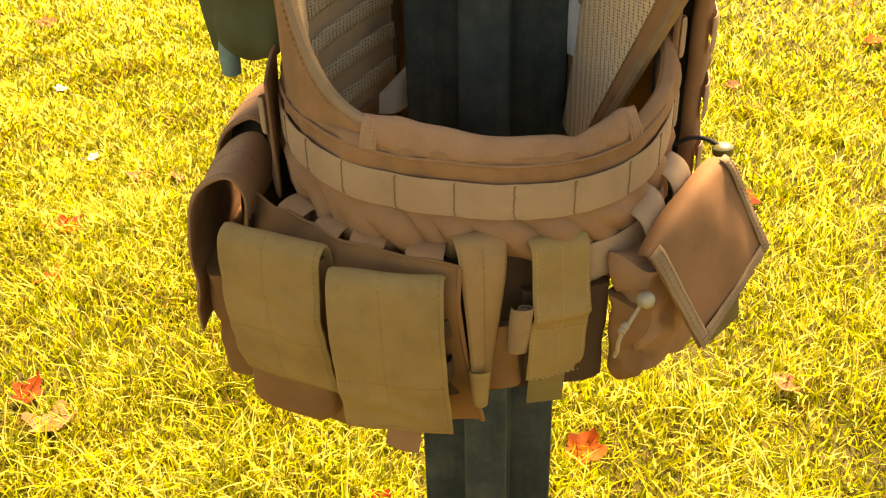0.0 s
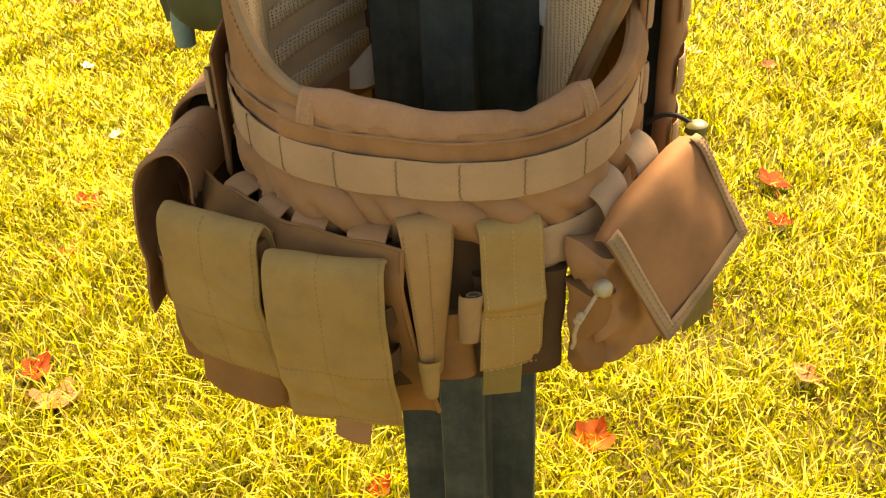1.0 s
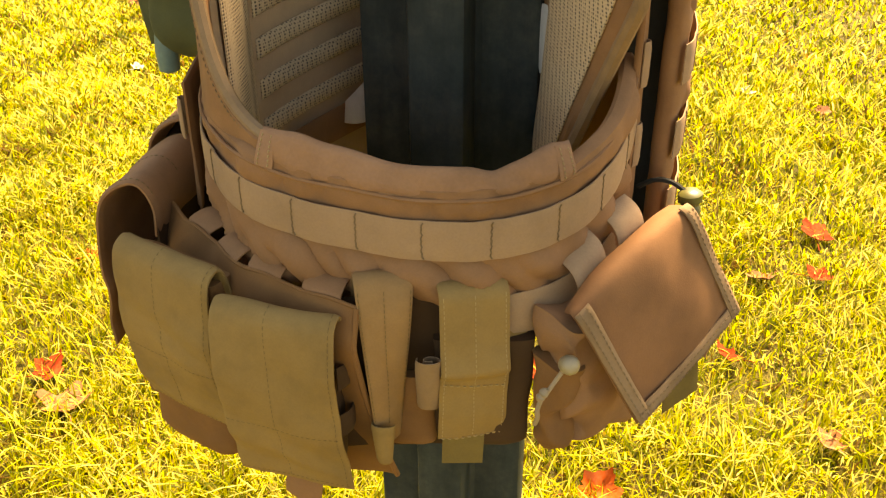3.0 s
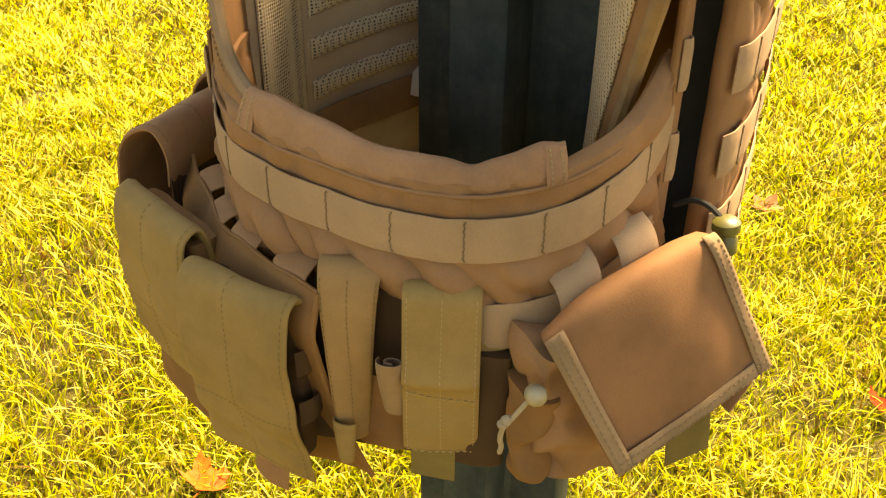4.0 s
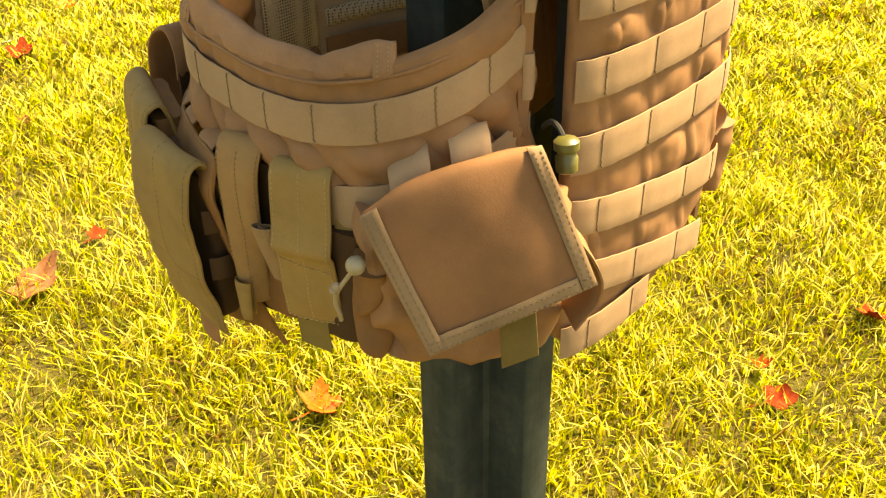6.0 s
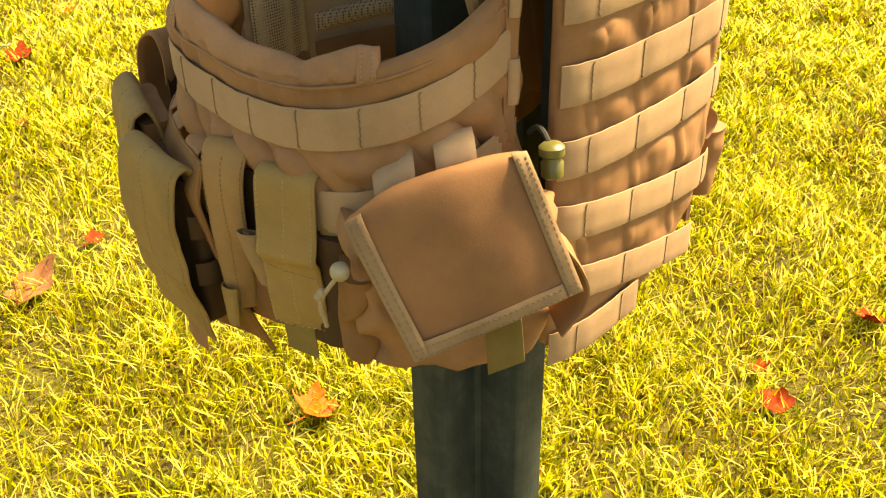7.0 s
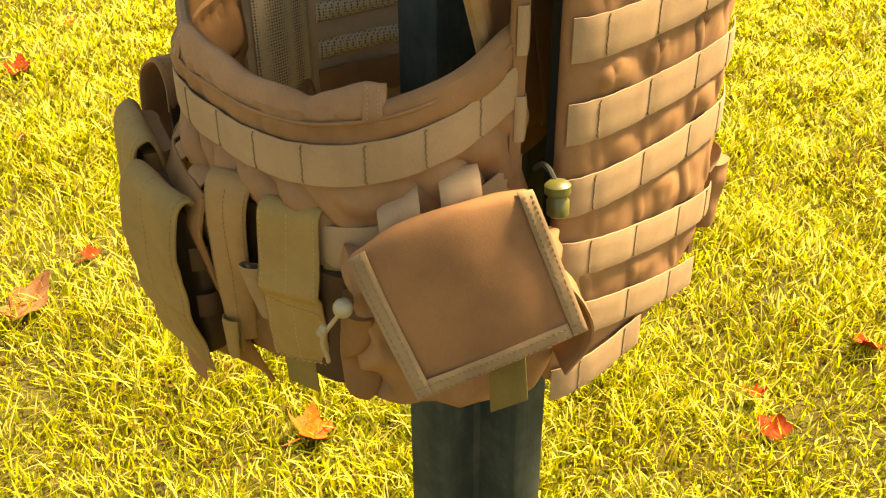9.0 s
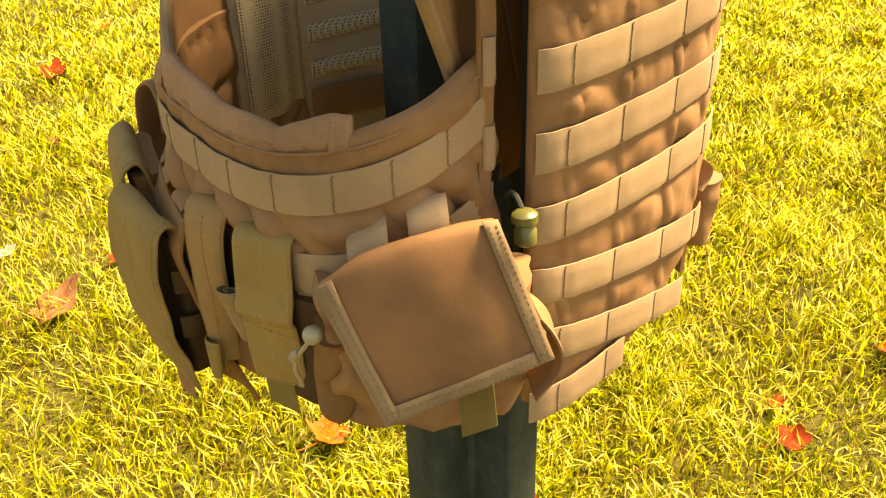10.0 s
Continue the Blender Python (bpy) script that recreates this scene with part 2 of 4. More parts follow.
def tube(points, radius, sides=8, bm=None, steps=None):
    bm = bm or bmesh.new()
    c = spline(points)
    n = steps or max(6, int(c.length / (radius * 2)))
    rings = []
    up = Vector((0.31, 0.17, 0.93))
    for k in range(n + 1):
        q = c(k / n)
        d = (c(min(1, (k + 0.5) / n)) - c(max(0, (k - 0.5) / n))).normalized()
        a = d.cross(up).normalized()
        b = d.cross(a)
        rings.append([bm.verts.new(q + radius * (math.cos(2 * math.pi * s / sides) * a + math.sin(2 * math.pi * s / sides) * b)) for s in range(sides)])
    for r0, r1 in zip(rings, rings[1:]):
        for s in range(sides):
            bm.faces.new((r0[s], r0[(s + 1) % sides], r1[(s + 1) % sides], r1[s]))
    bm.faces.new(rings[0][::-1])
    bm.faces.new(rings[-1])
    return bm


def stitch_run(f, length, pitch=0.0034, size=0.0022, width=0.0007, proud=0.0007, bm=None):
    """A row of thread stitches along f(s) -> (place, normal), s in 0..1."""
    bm = bm or bmesh.new()
    n = max(1, int(length / pitch))
    for k in range(n):
        s0, s1 = (k + 0.15) / n, (k + 0.15 + size / pitch) / n
        (a, na), (b, nb) = f(s0), f(min(1, s1))
        d = (b - a).normalized()
        w = d.cross(na).normalized() * width / 2
        m = (a + b) / 2 + na * proud
        low = [bm.verts.new(q) for q in (a - w, a + w, b + w, b - w)]
        top = [bm.verts.new(q) for q in (m - w - (b - a) * 0.25, m + w - (b - a) * 0.25, m + w + (b - a) * 0.25, m - w + (b - a) * 0.25)]
        bm.faces.new(top)
        for i in range(4):
            bm.faces.new((low[i], low[(i + 1) % 4], top[(i + 1) % 4], top[i]))
    return bm


def lathe(at, axis, profile, sides=16, bm=None):
    """A turned solid: profile rows of (along, radius) from `at` along `axis`."""
    bm = bm or bmesh.new()
    axis = Vector(axis).normalized()
    a = axis.orthogonal().normalized()
    b = axis.cross(a)
    rings = [[bm.verts.new(Vector(at) + axis * h + r * (math.cos(2 * math.pi * s / sides) * a + math.sin(2 * math.pi * s / sides) * b)) for s in range(sides)] for h, r in profile]
    for r0, r1 in zip(rings, rings[1:]):
        for s in range(sides):
            bm.faces.new((r0[s], r0[(s + 1) % sides], r1[(s + 1) % sides], r1[s]))
    bm.faces.new(rings[0][::-1])
    bm.faces.new(rings[-1])
    return bm


def bag(f, nu, nv, wrinkle=0.0, freq=40.0, seed=0.0, bm=None):
    """A closed stuffed body: f(u, v), u round, v from bottom to top, capped at both ends."""
    bm = bm or bmesh.new()
    rows = []
    for j in range(nv + 1):
        row = []
        for i in range(nu):
            q = Vector(f(i / nu, j / nv))
            if wrinkle:
                q = q + wrinkle * noise.noise_vector(Vector((q.x * freq + seed, q.y * freq, q.z * freq)))
            row.append(bm.verts.new(q))
        rows.append(row)
    for r0, r1 in zip(rows, rows[1:]):
        for i in range(nu):
            bm.faces.new((r0[i], r0[(i + 1) % nu], r1[(i + 1) % nu], r1[i]))
    bm.faces.new(rows[0][::-1])
    bm.faces.new(rows[-1])
    return bm


class Local:
    """A frame on the vest: a along the wall, b outwards, c up."""
    def __init__(self, origin, along):
        self.o = Vector(origin)
        self.u = Vector((along[0], along[1], 0)).normalized()
        self.n = Vector((self.u.y, -self.u.x, 0))

    def __call__(self, a, b, c):
        return self.o + self.u * a + self.n * b + Vector((0, 0, c))


def smooth(x):
    x = min(max(x, 0), 1)
    return x * x * (3 - 2 * x)


# ---- ground and lawn ----
def ground_height(x, y):
    return 0.012 * math.sin(1.7 * x + 0.6) * math.cos(1.3 * y) + 0.008 * math.sin(4.1 * x + 2.3 * y)


def build_ground():
    bm = bmesh.new()
    xs = [-400, -120, -40, -15] + [-7 + 0.25 * i for i in range(57)] + [15, 40, 120, 400]
    ys = [-400, -120, -40, -15] + [-5 + 0.25 * i for i in range(57)] + [18, 40, 120, 400]
    grid = [[bm.verts.new((x, y, ground_height(x, y) if abs(x) < 8 and -6 < y < 10 else 0)) for y in ys] for x in xs]
    for i in range(len(xs) - 1):
        for j in range(len(ys) - 1):
            bm.faces.new((grid[i][j], grid[i + 1][j], grid[i + 1][j + 1], grid[i][j + 1]))
    ob = new("ground", finish(bm, "ground", SOIL))
    tagged(ob, "flat lawn soil with thatch under the grass", "ground", kind="structure")


def build_grass(near, far, seed):
    """Near the post the blades stand dense; further off they thin out."""
    rng = np.random.default_rng(seed)
    r, turn = 7.0 * rng.uniform(0, 1, far) ** 0.62, rng.uniform(0, 2 * np.pi, far)
    x = np.concatenate((rng.normal(-0.5, 1.2, near), -0.4 + r * np.cos(turn)))
    y = np.concatenate((rng.normal(2.0, 1.15, near), 1.9 + r * np.sin(turn)))
    keep = (np.hypot(x - 0.029, y - 0.769) > 0.07)
    # thin, dry spots where the thatch shows between the blades
    spot = np.sin(3.1 * x + 1.7 * np.sin(2.3 * y + 0.4)) * np.sin(2.7 * y + 1.9 * np.sin(1.9 * x)) + 0.5 * np.sin(11 * x + 4 * y) * np.sin(9 * y - 5 * x)
    for px, py, pr, much in ((-0.78, 1.15, 0.42, 0.9), (0.42, 1.38, 0.25, 0.7), (-1.25, 1.0, 0.3, 0.8)):
        spot = spot + much * np.exp(-((x - px) ** 2 + (y - py) ** 2) / pr ** 2)
    keep &= rng.uniform(0, 1, len(x)) > 0.5 * np.clip(spot * 1.5, 0, 1)
    x, y = x[keep], y[keep]
    n = len(x)
    z = 0.012 * np.sin(1.7 * x + 0.6) * np.cos(1.3 * y) + 0.008 * np.sin(4.1 * x + 2.3 * y)
    tuft = 0.5 + 0.5 * np.sin(9 * x + 3 * np.sin(5 * y)) * np.sin(8 * y + 2 * np.sin(7 * x))
    h = rng.uniform(0.014, 0.050, n) * (0.6 + 0.7 * tuft)
    lean = rng.uniform(0.1, 1.0, n) * h * 1.3
    # dry clippings lie almost flat
    flat = rng.uniform(0, 1, n) < 0.16
    lean = np.where(flat, rng.uniform(0.015, 0.035, n), lean)
    h = np.where(flat, rng.uniform(0.012, 0.030, n), h)
    az = rng.uniform(0, 2 * np.pi, n)
    turn = az + rng.normal(np.pi / 2, 0.5, n)
    w = rng.uniform(0.0010, 0.0024, n) * np.clip(np.hypot(x - 0.2, y - 0.2) / 1.7, 0.9, 2.0)
    dx, dy = np.cos(az), np.sin(az)
    wx, wy = np.cos(turn) * w, np.sin(turn) * w
    v = np.empty((n, 7, 3))
    for k, (f, g, s) in enumerate(((0.0, 0.0, 1.0), (0.35, 0.5, 0.95), (0.75, 0.85, 0.7))):
        px, py, pz = x + dx * lean * f * f * 1.2, y + dy * lean * f * f * 1.2, z + h * g - 0.004
        v[:, 2 * k] = np.stack((px - wx * s, py - wy * s, pz), 1)
        v[:, 2 * k + 1] = np.stack((px + wx * s, py + wy * s, pz), 1)
    v[:, 6] = np.stack((x + dx * lean * 1.15, y + dy * lean * 1.15, z + h * 0.95), 1)
    base = np.arange(n)[:, None] * 7
    quads = (base + np.array([[0, 1, 3, 2]])).reshape(-1), (base + np.array([[2, 3, 5, 4]])).reshape(-1), (base + np.array([[4, 5, 6]])).reshape(-1)
    loops = np.concatenate(quads)
    sizes = np.concatenate((np.full(2 * n, 4), np.full(n, 3)))
    me = bpy.data.meshes.new("grass")
    me.vertices.add(7 * n)
    me.vertices.foreach_set("co", v.reshape(-1))
    me.loops.add(len(loops))
    me.loops.foreach_set("vertex_index", loops.astype(np.int32))
    me.polygons.add(len(sizes))
    me.polygons.foreach_set("loop_start", np.concatenate(([0], np.cumsum(sizes)[:-1])).astype(np.int32))
    me.update(calc_edges=True)
    me.materials.append(GRASS)
    ob = new("grass", me)
    tagged(ob, "short sunlit yellow-green lawn grass with dry blades", "grass", kind="stuff")


build_ground()
build_grass(300000, 210000, 3)


# ---- post ----
def build_post():
    """A cross-shaped post: four arms, edges worn round."""
    half, w, r = 0.0655, 0.020, 0.004
    quarter = [(half - r, -w), (half - r * 0.3, -w + r * 0.3), (half, -w + r), (half, w - r), (half - r * 0.3, w - r * 0.3), (half - r, w), (w + r, w), (w, w + r)]
    outline = []
    for k in range(4):
        c, s = math.cos(k * math.pi / 2), math.sin(k * math.pi / 2)
        outline += [(c * x - s * y, s * x + c * y) for x, y in quarter]
    bm = bmesh.new()
    rows = []
    for j in range(61):
        z = -0.15 + 2.25 * j / 60
        rows.append([bm.verts.new((x * (1 + 0.006 * noise.noise(Vector((x * 30, y * 30, z * 9)))), y * (1 + 0.006 * noise.noise(Vector((y * 30, x * 30, z * 9 + 5)))), z)) for x, y in outline])
    n = len(outline)
    for r0, r1 in zip(rows, rows[1:]):
        for i in range(n):
            bm.faces.new((r0[i], r0[(i + 1) % n], r1[(i + 1) % n], r1[i]))
    bm.faces.new(rows[-1])
    bm.faces.new(rows[0][::-1])
    ob = new("post", finish(bm, "post", POST, 30))
    ob.matrix_basis = pose(0.0286, 0.761, 0, 0, 0, -4)
    tagged(ob, "dark green weathered cross-shaped post standing in the lawn", "post")


build_post()

# ---- vest ----
BELT = spline([(x, y, 0) for x, y in ((-0.128, 0.715), (-0.124, 0.66), (-0.108, 0.612), (-0.075, 0.570), (-0.037, 0.551), (0.0, 0.545), (0.038, 0.541),
                                      (0.074, 0.543), (0.106, 0.554), (0.131, 0.577), (0.147, 0.611), (0.153, 0.65), (0.151, 0.70))])


def on_curve(curve, s, off, z):
    d = (curve(s + 0.004) - curve(s - 0.004)).normalized()
    q = curve(s)
    return Vector((q.x + d.y * off, q.y - d.x * off, z))


def curve_normal(curve, s):
    d = (curve(s + 0.004) - curve(s - 0.004)).normalized()
    return Vector((d.y, -d.x, 0))


def s_at_x(curve, x):
    return min((abs(curve(k / 400).x - x), k / 400) for k in range(401))[1]


RISE = spline([(x, r, 0) for x, r in ((0.0, 0.018), (0.16, 0.015), (0.28, 0.011), (0.40, 0.006), (0.50, 0.002), (0.58, 0.002), (0.66, 0.006), (0.74, 0.014), (0.81, 0.026), (0.88, 0.042), (1.0, 0.054))])
RISES = [RISE(k / 200) for k in range(201)]


def rise(s):
    """How far the belt line climbs towards the sides."""
    return float(np.interp(s, [q.x for q in RISES], [q.y for q in RISES]))


def on_belt(s, off, z):
    return on_curve(BELT, s, off, z + rise(s) * smooth((z - 0.775) / 0.05))


def wob(x, f, seed=0.0):
    return noise.noise(Vector((x * f + seed, seed * 1.7, 0.3)))


vest = thing("tactical_vest", (0.029, 0.84, 0.66), "coyote brown nylon load-bearing vest hung on a green post", "vest")


def web_strip(curve, s0, s1, zlow, zhigh, off, tacks, parent, mat=None, slope=0.0, bulge=0.0007):
    """A strip of webbing sewn down at bar tacks, bulging a little between them."""
    def place(s, o, z):
        return on_belt(s, o, z) if curve is BELT else on_curve(curve, s, o, z)

    def f(u, v):
        s = s0 + (s1 - s0) * u
        near = min([abs(s - t) for t in tacks] or [1]) * curve.length
        lift = bulge * (1 - math.exp(-(near / 0.006) ** 2))
        return place(s, off + lift, zlow + v * (zhigh - zlow) + slope * (curve(s).y - 0.67) + 0.0006 * wob(s, 40, zlow))
    strip = part("webbing", sheet(f, max(24, int((s1 - s0) * curve.length / 0.003)), 6, 0.0022, 0.0015), mat or WEB, parent, "flat tan nylon webbing strip")
    for t in tacks:
        if not s0 + 0.01 < t < s1 - 0.01:
            continue
        n = curve_normal(curve, t)
        side = Vector((-n.y, n.x, 0))
        zc = slope * (curve(t).y - 0.67)
        zig = []
        for k in range(13):
            w = 0.0003 * (-1) ** k + 0.0006 * wob(t * 10, 3, k) + (0.0008 if k in (0, 12) else 0)
            zig.append(place(t, off + 0.0012, zlow + zc + 0.001 + k / 12 * (zhigh - zlow - 0.002)) + side * w)
        bm = tube(zig, 0.0005, 5, None, 24)
        part("bar_tack", bm, DARKTHREAD, strip, "dark brown stitched bar tack")
    return strip


def build_front_band():
    tack0 = s_at_x(BELT, 0.0)
    pitch = 0.0381 / BELT.length
    tacks = [tack0 + (k if k <= 3 else 3 + (k - 3) * 0.86) * pitch for k in range(-4, 8)]

    def band(u, v):
        z = 0.772 + v * 0.109
        ripple = 0.0075 * smooth((0.838 - z) / 0.012) * noise.noise(Vector((u * 34 + z * 70, z * 30, 1.0))) + 0.006 * math.exp(-((z - 0.823) / 0.009) ** 2) * (0.45 + 1.0 * wob(u, 22)) + 0.0045 * math.exp(-((z - 0.868) / 0.006) ** 2) * (0.4 + 1.2 * wob(u, 34, 3))
        real_z = z + rise(0.895 * u) * smooth((z - 0.775) / 0.05)
        flare = 0.002 * smooth((0.834 - z) / 0.01) - 0.012 * smooth((0.813 - real_z) / 0.012)
        return on_belt(0.895 * u, -0.0052 + ripple + flare, z)
    body = part("front_band", sheet(band, 170, 40, 0.010, 0.004, 0.0026, 38), COYOTE, vest, "coyote padded waist band with puckered seams")
    web_strip(BELT, 0.10, 0.888, 0.836, 0.8615, 0.0022, tacks, body)
    web_strip(BELT, s_at_x(BELT, 0.082), 0.888, 0.786, 0.8105, 0.0012, [], body)
    # padded upper roll with its closing tabs
    a, b = s_at_x(BELT, -0.060), s_at_x(BELT, 0.121)

    def roll(u, v):
        s = a + (b - a) * u
        top = 0.8925 - 0.004 * smooth((u - 0.25) / 0.3) + 0.003 * smooth((u - 0.8) / 0.12) + 0.003 * wob(u, 5, 2) + 0.003 * math.exp(-((u - 0.14) / 0.07) ** 2) - 0.004 * math.exp(-((u - 0.74) / 0.05) ** 2) - 0.004 * smooth((u - 0.93) / 0.07)
        return on_belt(s, -0.004 - 0.006 * v ** 1.5 + 0.002 * wob(u, 14, v) * (1 - v), 0.8735 + v * (top - 0.8735))
    rolled = part("padded_roll", sheet(roll, 110, 14, 0.0105, 0.006, 0.0016, 60), LINER, vest, "brushed tan padded roll along the top")
    for u0, u1 in ((0.005, 0.07), (0.93, 0.99)):
        part("closing_tab", sheet(lambda u, v: roll(u0 + (u1 - u0) * u, 0.05 + 0.95 * v) + curve_normal(BELT, a + (b - a) * u0) * (0.0062 - 0.002 * v), 8, 10, 0.002, 0.0015), LINER, rolled, "stitched closing tab")
        bm = bmesh.new()
        for k in (0.25, 0.8):
            stitch_run(lambda s: (roll(u0 + (u1 - u0) * k, 0.08 + 0.9 * s) + curve_normal(BELT, a + (b - a) * u0) * (0.0073 - 0.002 * s), curve_normal(BELT, a + (b - a) * u0)), 0.024, bm=bm)
        tagged(part("stitching", bm, THREAD, rolled), kind="stuff")
    part("piping", tube([on_belt(0.12 + 0.765 * k / 40, 0.0012, 0.8735 + 0.001 * wob(k, 0.3)) for k in range(41)], 0.0014, 6), COYOTE, vest)


build_front_band()


def build_left_wing():
    c = spline([(-0.119, 0.74, 0), (-0.119, 0.68, 0), (-0.112, 0.635, 0), (-0.098, 0.605, 0), (-0.080, 0.584, 0), (-0.054, 0.566, 0)])

    def top(u):
        return 0.895 + 0.20 * (1 - smooth(u / 1.05)) ** 1.2 * 1.2

    def wing(u, v):
        return on_curve(c, u, 0.0, 0.855 + v * (top(u) - 0.855))
    w = part("side_wing", sheet(wing, 40, 30, 0.008, 0.004, 0.002, 40), COYOTE, vest, "raised coyote side panel with bound edge")
    part("edge_binding", tube([wing(k / 30, 1.0) for k in range(31)], 0.0042, 8), BIND, w, "tan binding tape")
    bm = bmesh.new()
    stitch_run(lambda s: (wing(s, 0.93) + curve_normal(c, s) * 0.0042, curve_normal(c, s)), 0.25, bm=bm)
    tagged(part("stitching", bm, DARKTHREAD, w), kind="stuff")


build_left_wing()


def build_inner_back():
    c = spline([(-0.114, 0.655, 0), (-0.120, 0.70, 0), (-0.108, 0.745, 0), (-0.088, 0.785, 0), (-0.066, 0.822, 0), (-0.052, 0.838, 0)])

    def pad(u, v):
        z = 0.700 + v * 0.50
        return on_curve(c, u, 0.0, z)
    p = part("back_pad", sheet(pad, 40, 50, 0.010, 0.004, 0.002, 25), PADDING, vest, "padded tan inner panel")
    part("lining_strip", sheet(lambda u, v: on_curve(c, 0.35 + 0.64 * u, 0.008, 0.782 + 0.028 * v + 0.006 * u), 24, 6, 0.003, 0.002, 0.0008), COYOTE, p, "smooth tan strip at the foot of the lining")
    for k in range(6):
        z = 0.818 + 0.031 * k
        def rib(u, v):
            return on_curve(c, 0.36 + 0.62 * u, 0.0055 + 0.003 * math.sin(math.pi * v) * max(0.0, min(1, 6 * u, 6 * (1 - u))) ** 0.5, z + 0.015 * v + 0.010 * u)
        part("mesh_rib", sheet(rib, 26, 8, 0.003, 0.002), SPACER, p, "tan spacer mesh rib")

    def column(u, v):
        return on_curve(c, 0.02 + 0.3 * u, 0.007 + 0.006 * math.sin(math.pi * u), 0.80 + 0.30 * v)
    part("mesh_column", sheet(column, 12, 30, 0.003, 0.002), SPACER, p, "upright spacer mesh pad")
    part("edge_binding", tube([on_curve(c, 0.995, 0.002, 0.775 + 0.32 * k / 12) for k in range(13)], 0.0042, 8), MESHPAD, p, "dark binding tape")
    # grey-white cloth label hanging at the panel's edge
    part("label_tag", sheet(lambda u, v: Vector((-0.066 + 0.026 * u + 0.010 * v * u, 0.800 - 0.006 * math.sin(3 * u), 0.800 + 0.052 * v * (0.35 + 0.65 * u) + 0.006 * u)), 12, 10, 0.0016, 0.001, 0.003, 60), GREYCLOTH, vest, "crumpled grey-white cloth tag")


build_inner_back()


def build_inner_right():
    def strap(u, v):
        z = 0.815 + 0.38 * v
        k = (z - 0.845) / 0.106
        near = Vector((0.116 + 0.027 * k, 0.672 - 0.066 * k, z)) if k < 1.2 else Vector((0.116 + 0.0324, 0.672 - 0.0792, z))
        far = Vector((0.099 + 0.004 * k, 0.735 - 0.03 * min(k, 1.2), z))
        return near.lerp(far, u) + Vector((-0.004 * math.sin(math.pi * u), 0, 0))
    s = part("shoulder_strap", sheet(strap, 16, 54, 0.011, 0.005, 0.001, 40), COYOTE, vest, "padded shoulder strap with mesh lining")
    part("mesh_lining", sheet(lambda u, v: strap(0.10 + 0.8 * u, v) + Vector((-0.0068, -0.001, 0)), 12, 36, 0.003, 0.002), SPACER, s, "tan spacer mesh")
    for u in (0.0, 1.0):
        part("edge_binding", tube([strap(u, k / 24) for k in range(25)], 0.0046, 8), BIND, s, "tan binding tape")
    bm = bmesh.new()
    for u in (0.12, 0.2):
        stitch_run(lambda q: (strap(u, q) + Vector((0.0058, 0, 0)), Vector((1, -0.3, 0)).normalized()), 0.29, bm=bm)
    tagged(part("stitching", bm, DARKTHREAD, s), kind="stuff")
    part("back_strap", sheet(lambda u, v: Vector((0.092 + 0.010 * u + 0.002 * v, 0.764 - 0.05 * u, 0.80 + 0.30 * v)), 8, 24, 0.006, 0.003, 0.002, 40), COYOTE, vest, "narrow inner strap beside the post")
    part("label_tag", sheet(lambda u, v: Vector((0.089 + 0.013 * u, 0.752 - 0.045 * u, 0.868 + 0.05 * v + 0.008 * math.sin(3 * u))), 8, 12, 0.0016, 0.001, 0.002, 60), GREYCLOTH, vest, "crumpled grey-white cloth tag")


build_inner_right()


def build_edge_strip(x, y0, y1, zlow, tall, loops, side):
    def f(u, v):
        return Vector((x + side * 0.006 * u * (1 - v), y0 + (y1 - y0) * u * (0.35 + 0.65 * min(1, v * 2.5)), zlow + tall * v + 0.010 * u))
    s = part("side_flap", sheet(f, 12, 40, 0.0045, 0.002, 0.001, 40), COYOTE, vest, "coyote side flap seen on its edge")
    for z in loops:
        part("webbing_loop", sheet(lambda u, v: Vector((x + side * (0.0035 + 0.0035 * math.sin(math.pi * u)), y0 + 0.001 + 0.009 * u, z + 0.028 * v)), 10, 6, 0.002, 0.0015), WEB, s, "tan webbing loop")


build_edge_strip(0.152, 0.632, 0.644, 0.822, 0.27, (0.856, 0.908), 1)
build_edge_strip(-0.132, 0.640, 0.69, 0.803, 0.092, (0.855,), -1)

PANEL = spline([(x, y, 0) for x, y in ((0.1765, 0.649), (0.1810, 0.656), (0.1855, 0.672), (0.188, 0.70), (0.189, 0.75), (0.187, 0.80), (0.181, 0.845), (0.168, 0.875))])


